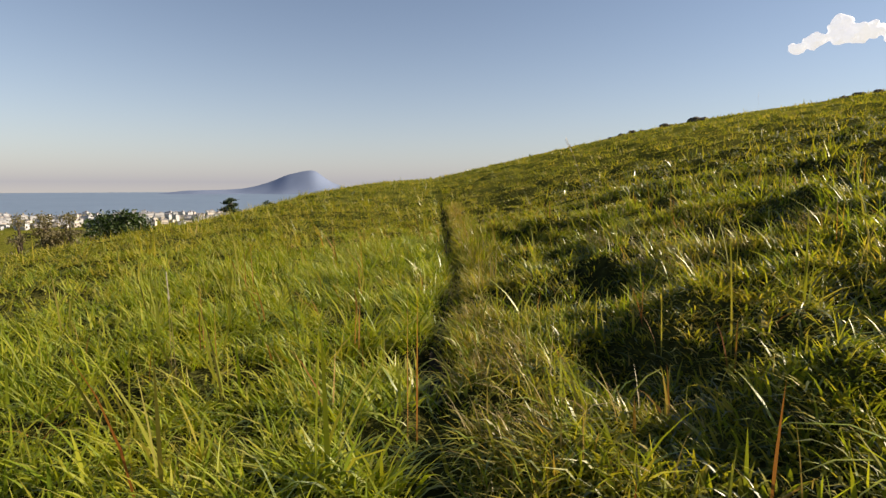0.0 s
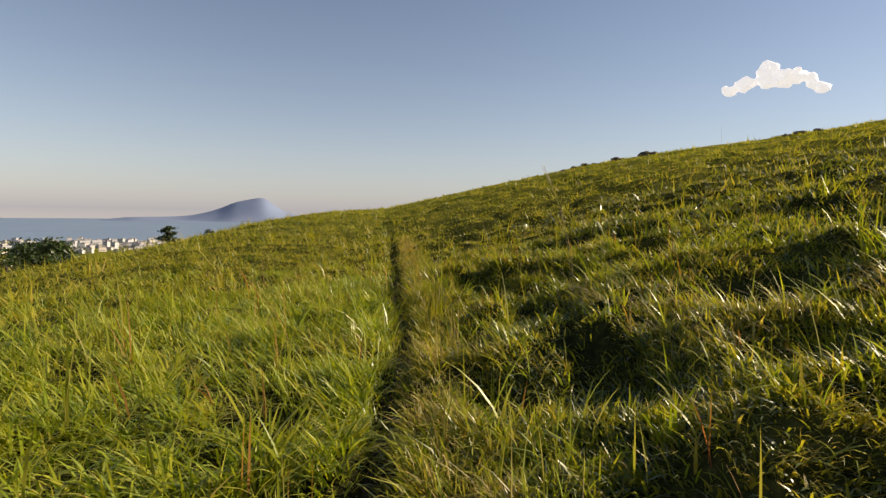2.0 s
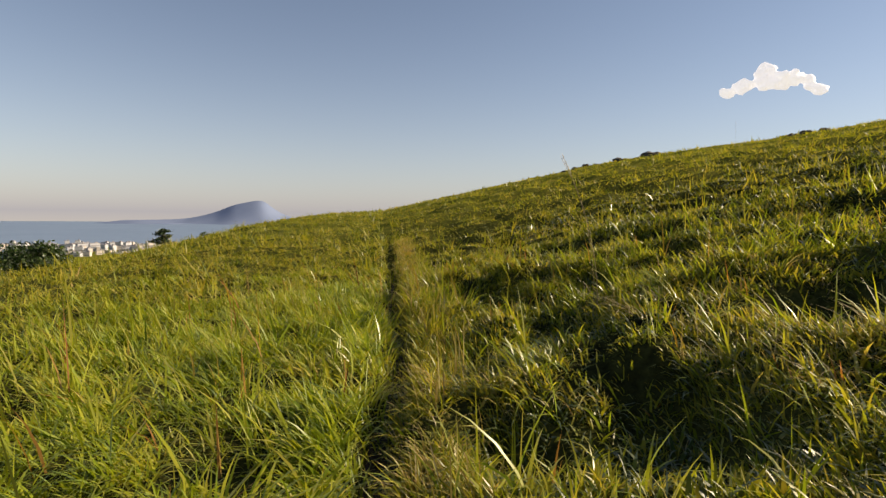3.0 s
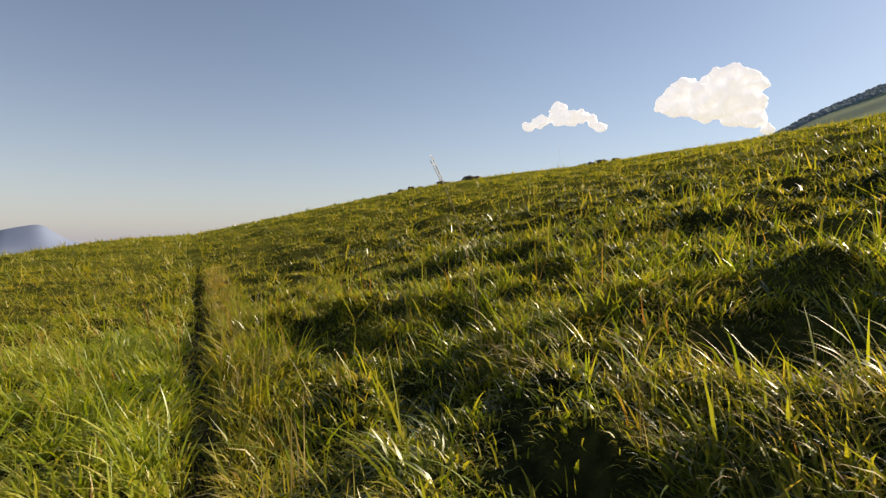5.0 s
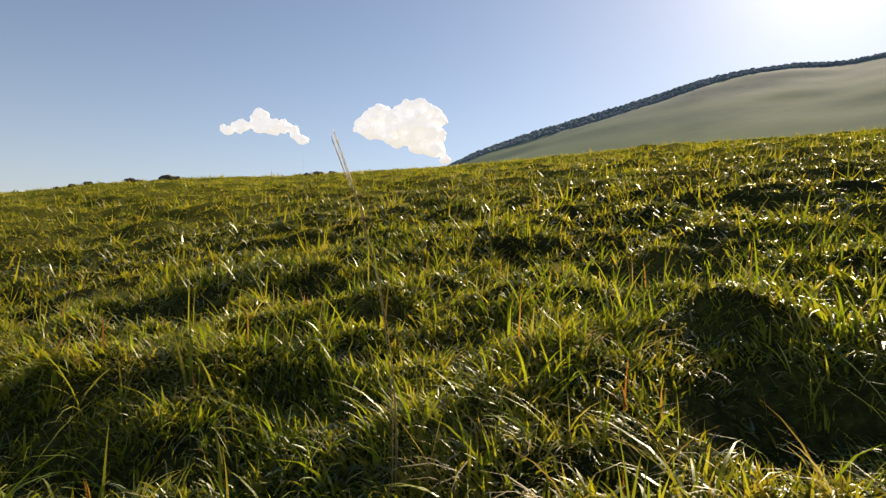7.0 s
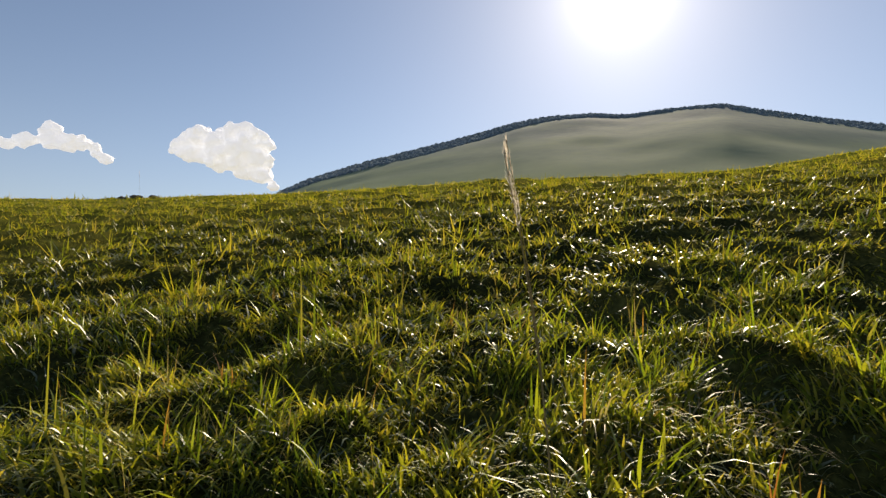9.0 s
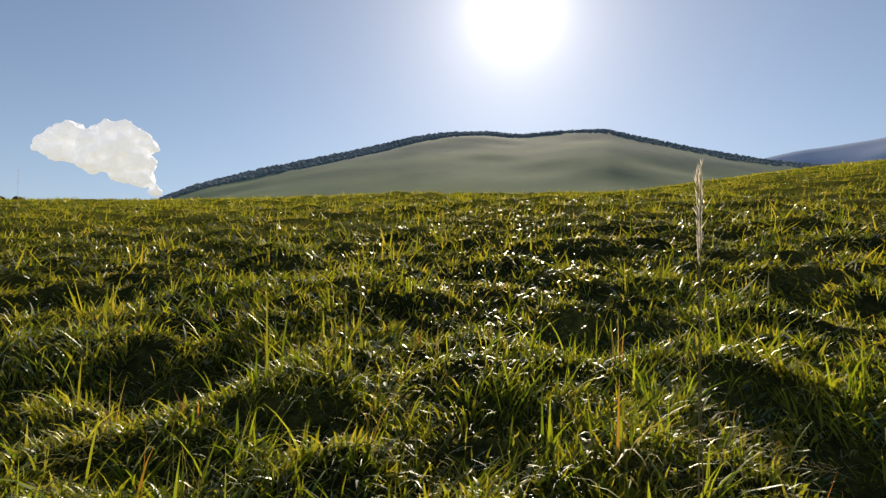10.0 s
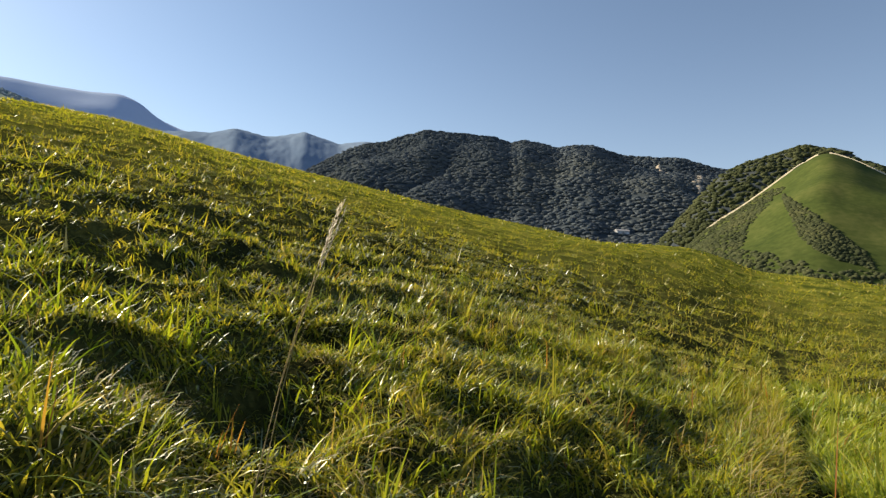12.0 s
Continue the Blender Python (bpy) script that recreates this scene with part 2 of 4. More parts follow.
# Airlight of the distance painted into these crowns as pale blue-grey.
M_HAZETREES = surface("haze_painted_trees", ((0.3, (0.155, 0.200, 0.230)), (0.7, (0.205, 0.250, 0.268))), 0.05, 0.4, 1.0, 0.1, spec=0.0)
M_GREENHILL = surface("mown_hill", ((0.34, (0.030, 0.046, 0.013)), (0.5, (0.052, 0.069, 0.019)), (0.66, (0.085, 0.096, 0.030))), 0.03, 0.35, 1.0, 0.05, spec=0.03)
M_TRACK = surface("pale_track", ((0.3, (0.42, 0.36, 0.26)), (0.7, (0.58, 0.52, 0.40))), 0.2, rough=0.95)
M_SCREE = surface("bare_scar", ((0.3, (0.22, 0.19, 0.15)), (0.7, (0.36, 0.31, 0.25))), 0.05, rough=0.95)
# White walls dimmed and blued: distance haze is part of this colour.
M_WHITE = surface("hazed_white_wall", ((0.3, (0.38, 0.40, 0.44)), (0.7, (0.52, 0.53, 0.56))), 0.1, rough=0.8, bump=0.0)
M_BEIGE = surface("beige_wall", ((0.3, (0.50, 0.45, 0.40)), (0.7, (0.64, 0.58, 0.52))), 0.1, rough=0.8, bump=0.0)
M_ROOF = surface("grey_roof", ((0.3, (0.20, 0.20, 0.22)), (0.7, (0.34, 0.33, 0.34))), 0.2, rough=0.8, bump=0.0)
# Clouds glow by themselves, in place of sunlight scattered inside them.
M_CLOUD = surface("cloud", ((0.3, (0.60, 0.60, 0.62)), (0.7, (0.80, 0.79, 0.78))), 0.004, 0.02, 1.0, 0.0, spec=0.0, self_glow=((0.92, 0.95, 1.0), 0.42))


# ---- shaping helpers ----
RNG = np.random.default_rng(7)
LATTICE = RNG.random((256, 256))


def vnoise(x, y, size, shift=0):
    """Smooth noise 0 to 1 with cells of the given size, for arrays."""
    u, v = np.asarray(x, float) / size + 37.3 * shift, np.asarray(y, float) / size + 91.7 * shift
    i, j = np.floor(u).astype(int), np.floor(v).astype(int)
    a, b = u - i, v - j
    a, b = a * a * (3 - 2 * a), b * b * (3 - 2 * b)
    n = lambda p, q: LATTICE[p % 256, q % 256]  # noqa: E731
    return (n(i, j) * (1 - a) + n(i + 1, j) * a) * (1 - b) + (n(i, j + 1) * (1 - a) + n(i + 1, j + 1) * a) * b


def soft(v):
    return np.logaddexp(0, v)


def step(v):
    v = np.clip(v, 0, 1)
    return v * v * (3 - 2 * v)


def trail_x(y):
    """The middle of the footpath."""
    return np.interp(y, (-40, -10, 2, 5, 7, 9, 20, 60), (-1.2, -0.35, -0.02, 0.02, 0.12, 0.24, 0.12, -0.9)) + 0.03 * np.sin(np.asarray(y) * 0.9)


def land(x, y):
    """The broad lie of the land: steep on the uphill side, a shoulder on the other, falling away all round at last."""
    w, xx = 0.902, x + 1.162
    R, L = soft(xx / w) * w, soft(-xx / w) * w
    yn = soft(-y / 2) * 2
    z = -0.4355 + 0.28083 * R + 0.11846 * L - 0.0008 * R**2 - 0.0114 * L**2 / (1 + 0.006 * L)
    z = z + 0.00325 * (y + yn) - 0.00985 * yn + 0.00058 * np.maximum(y, 0) ** 2 / (1 + 0.004 * np.maximum(y - 45, 0)) + 0.00105 * np.minimum(np.maximum(-y, 0), 60) ** 2
    z = z + 0.0009 * np.minimum(np.maximum(-y, 0), 60) ** 2 * (1 - step((x - 3) / 16))
    for far in (y - 45, -y - 32):
        far = np.maximum(far, 0)
        z = z - 0.00193 * far**2 / (1 + 0.01 * far)
    return z - 0.00081 * R * y / (1 + 0.01 * np.abs(y)) - 0.00279 * L * y / (1 + 0.01 * np.abs(y))


def brow(bearing):
    """How much the brow stands above or below the plain lie of the land, in degrees as seen from the walk."""
    b = np.degrees(bearing)
    return np.interp(b, (-35, -20, -12, -5, 5, 20, 27, 33, 45, 56, 64, 72, 80, 90, 97, 107, 114, 120, 127, 134, 145, 152, 160, 168, 176, 182, 188, 196, 215),
                     (0, 0.05, 0.3, 0.4, 0.4, 0.45, 0.2, -0.25, -0.35, -0.1, 0.15, -0.1, -0.4, -0.5, 0.1, 0.6, 0.6, -0.1, -0.7, -1.0, -1.1, -0.8, -0.1, 0.1, -0.2, -0.8, -1.8, -2.6, 0))


def far_level(bearing, r):
    """Height of the country round about: a plain and the shore to the left, a valley behind."""
    b = np.degrees(bearing)
    low = np.maximum(-15 - r * 0.058, -77) - np.maximum(r - 1500, 0) * 0.03
    high = 12 - 9 * step((b - 162) / 16) + 0 * r
    side = step((b - 25) / 40) * (1 - step((b - 206) / 28))
    return low * (1 - side) + high * side


HOLLOWS = ((3.8, 7.05, 0.5, 0.65, 0.42), (6.2, 8.6, 0.45, 0.8, 0.38), (4.8, 12.0, 0.5, 0.8, 0.40), (1.8, 8.3, 0.45, 1.0, 0.34), (0.95, 8.3, 0.35, 0.9, 0.26), (0.95, 6.2, 0.32, 0.6, 0.26), (1.55, 10.8, 0.45, 1.3, 0.36), (1.55, 3.6, 0.5, 0.9, 0.31), (1.55, 6.0, 0.65, 0.8, 0.42), (4.1, 9.3, 0.35, 0.5, 0.24), (4.05, 10.4, 0.4, 0.45, 0.30), (3.6, 12.9, 0.4, 0.6, 0.30), (4.85, 5.2, 0.4, 0.5, 0.26), (6.7, 10.1, 0.5, 0.6, 0.28), (11.2, -18.9, 1.3, 1.5, 0.5))


def hollow(x, y):
    """Where the ground is sunk between the tussocks, 0 to the depth in metres."""
    z = 0 * x
    for hx0, hy0, ra, rb, deep in HOLLOWS:
        q = ((x - hx0) / ra) ** 2 + ((y - hy0) / rb) ** 2
        z = z + 0.62 * deep * np.exp(-(q**1.5))
    return z


def height(x, y):
    """The ground with its hummocks and the trodden groove."""
    x, y = np.asarray(x, float), np.asarray(y, float)
    r = np.hypot(x, y - 5)
    b = np.mod(np.arctan2(x, y) + radians(110), 2 * math.pi) - radians(110)
    back_side = step((np.degrees(b) - 160) / 12) * (1 - step((np.degrees(b) - 206) / 20))
    k = step((r - 110 + 42 * back_side) / (230 - 110 * back_side))
    z = (land(x, y) + np.tan(np.radians(brow(b))) * r * step((r - 9) / 26)) * (1 - k) + far_level(b, r) * k
    up = step((x - 0.3) / 1.2)
    lump = (vnoise(x, y * 0.9, 0.75, 1) - 0.5) * (0.14 + 0.13 * up) + (vnoise(x, y * 0.8, 0.33, 2) - 0.5) * (0.08 + 0.12 * up)
    lump = lump + (vnoise(x, y, 1.7, 3) - 0.5) * 0.26 * step((r - 5) / 12) * (1 - k)
    # low steps along the contour, steep on the downhill side
    f = np.mod((x + 1.5 * (vnoise(x, y, 2.6, 16) - 0.5) + 0.5 * vnoise(x, y, 0.9, 17)) / 1.55, 1.0)
    bank = step(f / 0.2) - f
    lump = lump + 0.08 * bank * up * step((vnoise(x, y * 0.7, 1.7, 18) - 0.22) / 0.4)
    off = (x - trail_x(y)) / 0.15
    groove = np.exp(-off * off) * (0.3 + 0.7 * step((y - 2.5) / 4))
    near = 1 - step((r - 40) / 40)
    z = z - hollow(x, y)
    return z + lump * near * (1 - 0.8 * groove) - 0.24 * groove * near


def mesh_object(name, verts, faces, material, parent=None, label="", smooth=False):
    me = bpy.data.meshes.new(name)
    verts = np.asarray(verts, np.float32)
    me.vertices.add(len(verts))
    me.vertices.foreach_set("co", verts.ravel())
    if isinstance(faces, tuple):
        index, starts = faces
    else:
        faces = np.asarray(faces, np.int32)
        index, starts = faces.ravel(), np.arange(len(faces)) * faces.shape[1]
    me.loops.add(len(index))
    me.loops.foreach_set("vertex_index", np.asarray(index, np.int32))
    me.polygons.add(len(starts))
    me.polygons.foreach_set("loop_start", np.asarray(starts, np.int32))
    me.update(calc_edges=True)
    if smooth:
        me.polygons.foreach_set("use_smooth", np.ones(len(starts), bool))
    me.materials.append(material)
    ob = new(name, me)
    if parent:
        ob.parent = parent
    if label:
        tagged(ob, label)
    return ob


def part(name, bm, material, parent=None, label="", smooth=True):
    me = bpy.data.meshes.new(name)
    bm.to_mesh(me)
    bm.free()
    me.materials.append(material)
    if smooth:
        me.polygons.foreach_set("use_smooth", np.ones(len(me.polygons), bool))
    ob = new(name, me)
    if parent:
        ob.parent = parent
    if label:
        tagged(ob, label)
    return ob


def grid_faces(rows, cols, wrap=False):
    i, j = np.meshgrid(np.arange(rows - 1), np.arange(cols if wrap else cols - 1), indexing="ij")
    k = (j + 1) % cols
    return np.stack([i * cols + j, i * cols + k, (i + 1) * cols + k, (i + 1) * cols + j], -1).reshape(-1, 4)


def tube(bm, pts, radii, sides=6):
    """A tapered limb along points."""
    rings = []
    for i, p in enumerate(pts):
        p = Vector(p)
        d = (Vector(pts[min(i + 1, len(pts) - 1)]) - Vector(pts[max(i - 1, 0)])).normalized()
        a = d.orthogonal().normalized()
        b = d.cross(a)
        rings.append([bm.verts.new(p + (a * math.cos(q) + b * math.sin(q)) * radii[i]) for q in (2 * math.pi * s / sides for s in range(sides))])
    for r0, r1 in zip(rings, rings[1:]):
        for s in range(sides):
            bm.faces.new((r0[s], r0[(s + 1) % sides], r1[(s + 1) % sides], r1[s]))
    bm.faces.new(rings[0][::-1])
    bm.faces.new(rings[-1])


# ---- the ground, one sheet to the horizon ----
NA = 400
radii = np.concatenate([np.linspace(0.05, 14, 190), np.geomspace(14.3, 4900, 150)])
ang = np.linspace(0, 2 * math.pi, NA, endpoint=False)
rr, aa = np.meshgrid(radii, ang, indexing="ij")
gx, gy = rr * np.sin(aa), 6 + rr * np.cos(aa)
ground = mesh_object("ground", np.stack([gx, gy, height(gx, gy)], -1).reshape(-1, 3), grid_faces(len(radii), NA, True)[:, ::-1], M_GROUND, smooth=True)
tagged(ground, "grassy green hillside turf sloping down to the plain", "hillside", kind="structure")

# Earth sheet in the groove; its dark colour also stands for shade.
fy = np.linspace(4, 44, 320)[:, None]
fx = trail_x(fy) + (np.linspace(-0.10, 0.10, 6)[None] * (0.75 + 0.5 * vnoise(fy, fy * 0, 0.7, 21)))
fy = fy + 0 * fx
footpath = mesh_object("footpath", np.stack([fx, fy, height(fx, fy) + 0.012], -1).reshape(-1, 3), grid_faces(320, 6), M_SOIL, smooth=True)
tagged(footpath, "narrow earth footpath trodden through the grass, its groove's shade painted dark", "path", kind="structure")

sa = np.linspace(0, 2 * math.pi, 96, endpoint=False)
sea_r = np.array([1.0, 1200, 2400, 3600, 4950])
sr2, sa2 = np.meshgrid(sea_r, sa, indexing="ij")
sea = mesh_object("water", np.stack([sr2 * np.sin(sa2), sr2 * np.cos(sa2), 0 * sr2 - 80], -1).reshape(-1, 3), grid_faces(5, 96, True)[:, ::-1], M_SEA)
tagged(sea, "blue sea far below the hills, haze mixed into its colour", "sea", kind="structure")


# ---- distant hills ----
def ridge(name, profile, near, crest, far, base, material, rough_size, rough, label, b_range, cols=260, rows=60, gully=0.0, kind="structure", bulge=0.65, trees=0.0):
    """A range of hills. profile: bearing and rise in degrees of its main tops and saddles, as seen from the walk; near, crest, far: metres."""
    ex, ey, ez = 0.4, 6.0, 1.8
    bs = np.linspace(b_range[0], b_range[1], cols)
    pb, pe = np.array([p[0] for p in profile]), np.array([p[1] for p in profile])
    e = np.interp(bs, pb, pe)
    ker = np.hanning(9)
    e = np.convolve(np.pad(e, 4, "edge"), ker / ker.sum(), "valid")
    v = np.linspace(0, 1.35, rows)
    bb, vv = np.meshgrid(np.radians(bs), v, indexing="ij")
    crest_b = crest * (1 + 0.10 * (vnoise(bs, bs * 0, 9.0, 5) - 0.5))[:, None]
    dist = np.where(vv <= 1, near + (crest_b - near) * vv, crest_b + (far - crest_b) * (vv - 1) / 0.35)
    x, y = ex + dist * np.sin(bb), ey + dist * np.cos(bb)
    top = ez + crest_b * np.tan(np.radians(e))[:, None]
    s = np.where(vv <= 1, (1 - bulge) * vv + bulge * step(vv), 1 - 0.8 * step((vv - 1) / 0.35))
    z = base + (top - base) * s
    env = np.sin(np.pi * np.clip(vv, 0, 1)) ** 0.8
    z = z + env * rough * ((vnoise(x, y, rough_size, 6) - 0.5) + 0.5 * (vnoise(x, y, rough_size * 0.45, 7) - 0.5))
    if trees:
        z = z + np.clip(vv * 6, 0, 1) * trees * ((vnoise(x, y, 22.0, 9) - 0.5) + 0.8 * (vnoise(x, y, 10.0, 10) - 0.5))
    if gully:
        z = z - env * gully * (1 - 2 * np.abs(vnoise(x, y, rough_size * 1.5, 8) - 0.5))
    ob = mesh_object(name, np.stack([x, y, z], -1).reshape(-1, 3), grid_faces(cols, rows), material, smooth=True)
    tagged(ob, label, "hill", kind=kind)
    return ob, (x, y, z, bb, vv)


def canopy(name, xs, ys, zs, sizes, material, label, squash=0.9, sub=1):
    """Tree crowns too many to count, as one uneven mass."""
    bm = bmesh.new()
    bmesh.ops.create_icosphere(bm, subdivisions=sub, radius=1)
    bv = np.array([v.co[:] for v in bm.verts])
    bf = np.array([[v.index for v in f.verts] for f in bm.faces])
    bm.free()
    n = len(xs)
    k = RNG.random((n, len(bv), 1)) * 0.5 + 0.75
    s = np.asarray(sizes)[:, None, None]
    v = bv[None] * k * s * np.array([1, 1, squash])
    v = v + np.stack([xs, ys, zs], -1)[:, None, :]
    f = bf[None] + (np.arange(n) * len(bv))[:, None, None]
    ob = mesh_object(name, v.reshape(-1, 3), f.reshape(-1, 3), material, smooth=True)
    tagged(ob, label, "trees", kind="stuff")
    return ob


# the broad grassy mountain below the sun
BIG = ((46, 4.0), (53.7, 9.4), (56.5, 10.7), (62, 12.6), (67.4, 14.0), (72, 15.2), (77.2, 16.55), (80.5, 16.95), (84.2, 17.0), (88, 16.6), (93, 16.9), (96.4, 16.8), (99.5, 15.9), (103.3, 14.75), (110.2, 12.75), (116, 11.4), (124, 9.0), (135, 5.0))
big, (bx, by, bz, bbb, bvv) = ridge("mountain", BIG, 150, 620, 800, 4, M_BIGHILL, 90, 4.5, "broad grass-covered mountain under the sun, tinted with painted haze", (46, 135), 320, 70, 0, bulge=0.0)
n = 5200
deg = np.where(RNG.random(n) < 0.6, RNG.uniform(53, 92, n), RNG.uniform(90, 121, n))
belt_low = np.interp(deg, (53, 60, 70, 80, 90, 94, 100, 108, 121), (0.86, 0.80, 0.82, 0.90, 0.97, 0.95, 0.88, 0.86, 0.90))
belt_v = belt_low + (1.01 - belt_low) * RNG.random(n) ** 0.8
fc, fr = np.interp(deg, np.degrees(bbb[:, 0]), np.arange(320)), np.interp(belt_v, bvv[0], np.arange(70))
ci, cj = np.clip(fc.astype(int), 0, 318), np.clip(fr.astype(int), 0, 68)
over = lambda a: (a[ci, cj] * (1 - fc + ci) + a[ci + 1, cj] * (fc - ci)) * (1 - fr + cj) + (a[ci, cj + 1] * (1 - fc + ci) + a[ci + 1, cj + 1] * (fc - ci)) * (fr - cj)  # noqa: E731
canopy("ridge_trees", over(bx), over(by), over(bz) - 0.4, RNG.uniform(1.2, 3.0, n) * np.where(deg > 92, 0.7, 1.0), M_HAZETREES, "dark belts of trees along the mountain's shoulders, greyed with painted haze", 1.0, 0)

# ranges behind the valley
FARR = ((100, 8.0), (110.3, 13.0), (113, 13.35), (116.1, 13.4), (118.4, 13.5), (120.9, 13.8), (122.5, 13.3), (124, 12.2), (126.1, 11.5), (129, 11.3), (134, 10.5), (142, 9.0))
ridge("far_mountain", FARR, 1600, 2600, 3000, 60, M_FARFOREST, 260, 60, "mountain far beyond the valley, blue haze painted into its colour", (100, 142), 160, 30, 60)
MID = ((112, 6.0), (122, 10.6), (126, 11.4), (128.5, 11.6), (130.6, 12.35), (133.6, 12.0), (135.2, 12.3), (137.1, 12.9), (140.5, 12.05), (143, 12.6), (145, 12.5), (148, 11.8), (156, 9.5))
ridge("hazy_mountain", MID, 1000, 1900, 2200, -10, M_HAZEFOREST, 260, 30, "forested mountain with haze painted on as blue-grey", (112, 156), 300, 70, 26, trees=3.0)
NEAR = ((134, 6.0), (138, 9.6), (141, 11.4), (143, 12.3), (145, 12.75), (149.2, 14.25), (152, 14.2), (156, 14.0), (158, 13.4), (159.4, 13.8), (162.6, 13.1), (164.5, 13.4), (166.2, 13.4), (169.2, 12.4), (174, 12.2), (177.7, 11.1), (182, 10.6), (190, 10.5), (204, 9.0))
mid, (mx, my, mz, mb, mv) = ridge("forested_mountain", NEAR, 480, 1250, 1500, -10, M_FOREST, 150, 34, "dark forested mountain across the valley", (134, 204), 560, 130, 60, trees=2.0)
n = 12000
ci, cj = RNG.integers(24, 390, n), (8 + 89 * RNG.random(n) ** 0.75).astype(int)
fi, fj = RNG.random(n), RNG.random(n)
blend = lambda a: (a[ci, cj] * (1 - fi) + a[ci + 1, cj] * fi) * (1 - fj) + (a[ci, cj + 1] * (1 - fi) + a[ci + 1, cj + 1] * fi) * fj  # noqa: E731
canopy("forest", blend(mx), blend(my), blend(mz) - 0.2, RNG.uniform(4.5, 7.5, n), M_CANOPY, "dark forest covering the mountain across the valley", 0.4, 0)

# the mown green hill with a track along its spur
GREEN = ((168, 2.0), (174.5, 3.2), (177.2, 5.9), (179.5, 7.5), (181.6, 9.2), (184.0, 11.2), (185.3, 12.1), (186.2, 12.2), (188, 11.4), (189.9, 10.2), (193, 8.4), (199, 5.5), (208, 2.0))
green, (hx, hy, hz, hb, hv) = ridge("green_hill", GREEN, 205, 420, 560, -4, M_GREENHILL, 45, 8, "steep bright green grass hill across the valley", (166, 209), 200, 60, 0)
BELT = ((172, 3.0), (176, 8.5), (178.5, 11.2), (181, 12.2), (184.4, 12.95), (187, 12.3), (189.9, 10.7), (194, 8.8), (203, 5.0))
belt, (ex2, ey2, ez2, eb2, ev2) = ridge("wooded_hill", BELT, 432, 500, 640, -4, M_FOREST, 40, 8, "dark wooded hill behind the green hill", (171, 204), 150, 40, 0, trees=3.0)
n = 5000
ci, cj = RNG.integers(0, 149, n), RNG.integers(5, 30, n)
fi, fj = RNG.random(n), RNG.random(n)
canopy("woods", blend(ex2), blend(ey2), blend(ez2) - 0.9, RNG.uniform(1.8, 3.6, n), M_WOODS, "dark broadleaf woods on the hill behind", 0.6, 0)
# brush in the fold of the green hill and at its foot
def hillside(count, low, high):
    """Random places on the green hill between two lines, each a row of bearing and rise in degrees as seen from the end of the walk."""
    u, v = RNG.uniform(0, 198.99, count), RNG.uniform(0, 43.5, count)
    i, j = u.astype(int), v.astype(int)
    put = lambda a: (a[i, j] * (1 - u + i) + a[i + 1, j] * (u - i)) * (1 - v + j) + (a[i, j + 1] * (1 - u + i) + a[i + 1, j + 1] * (u - i)) * (v - j)  # noqa: E731
    x, y, z = put(hx), put(hy), put(hz)
    deg = np.degrees(np.arctan2(x - 0.75, y - 10.1)) % 360
    rise = np.degrees(np.arctan2(z - 2.0, np.hypot(x - 0.75, y - 10.1)))
    edge = 0.35 * (vnoise(x, y, 9.0, 31) - 0.5) + 0.15 * (vnoise(x, y, 3.0, 32) - 0.5)
    k = (rise > np.interp(deg, *zip(*low)) + edge) & (rise < np.interp(deg, *zip(*high)) + edge) & (deg > low[0][0]) & (deg < low[-1][0])
    return x[k], y[k], z[k]


px, py, pz = hillside(22000, ((170, -5), (179.4, -5), (179.9, 4.6), (181, 6.9), (182.4, 8.6), (183.0, 9.2)), ((170, 4), (177.3, 5.8), (181.9, 9.2), (183.0, 9.2)))
canopy("brush", px, py, pz - 0.3, RNG.uniform(0.8, 1.7, len(px)), M_WOODS, "dark scrub on the flank of the green hill below the track", 0.75, 0)
# Gully scrub, packed dense so that it stands in for the shadow wedge too.
px, py, pz = hillside(60000, ((182.9, 8.3), (184.2, 5.0), (186.0, 3.5), (189.4, 2.4)), ((182.9, 8.7), (184.6, 7.4), (187.0, 5.4), (188.6, 3.9), (189.4, 2.6)))
canopy("gully_scrub_and_shadow", px, py, pz - 0.2, RNG.uniform(0.6, 1.4, len(px)), M_WOODS, "dark scrub filling a gully of the green hill, standing in for its shadow too", 0.75, 0)
px, py, pz = hillside(12000, ((178, -6), (206, -6)), ((178, 3.6), (181, 3.6), (184, 2.9), (187, 2.3), (206, 2.2)))
canopy("foot_scrub", px, py, pz - 0.2, RNG.uniform(0.7, 1.8, len(px)), M_WOODS, "dark hedge of scrub along the foot of the green hill", 0.8, 0)
n = 4200
ba, ra = np.radians(RNG.uniform(172, 204, n)), RNG.uniform(120, 235, n)
kept = vnoise(ra * np.sin(ba), ra * np.cos(ba), 14.0, 33) > 0.42
ba, ra = ba[kept], ra[kept]
canopy("valley_trees", 0.4 + ra * np.sin(ba), 6 + ra * np.cos(ba), height(0.4 + ra * np.sin(ba), 6 + ra * np.cos(ba)) + 0.2, RNG.uniform(0.5, 1.7, len(ra)), M_WOODS, "dark trees and bushes in the valley below", 0.9, 0)


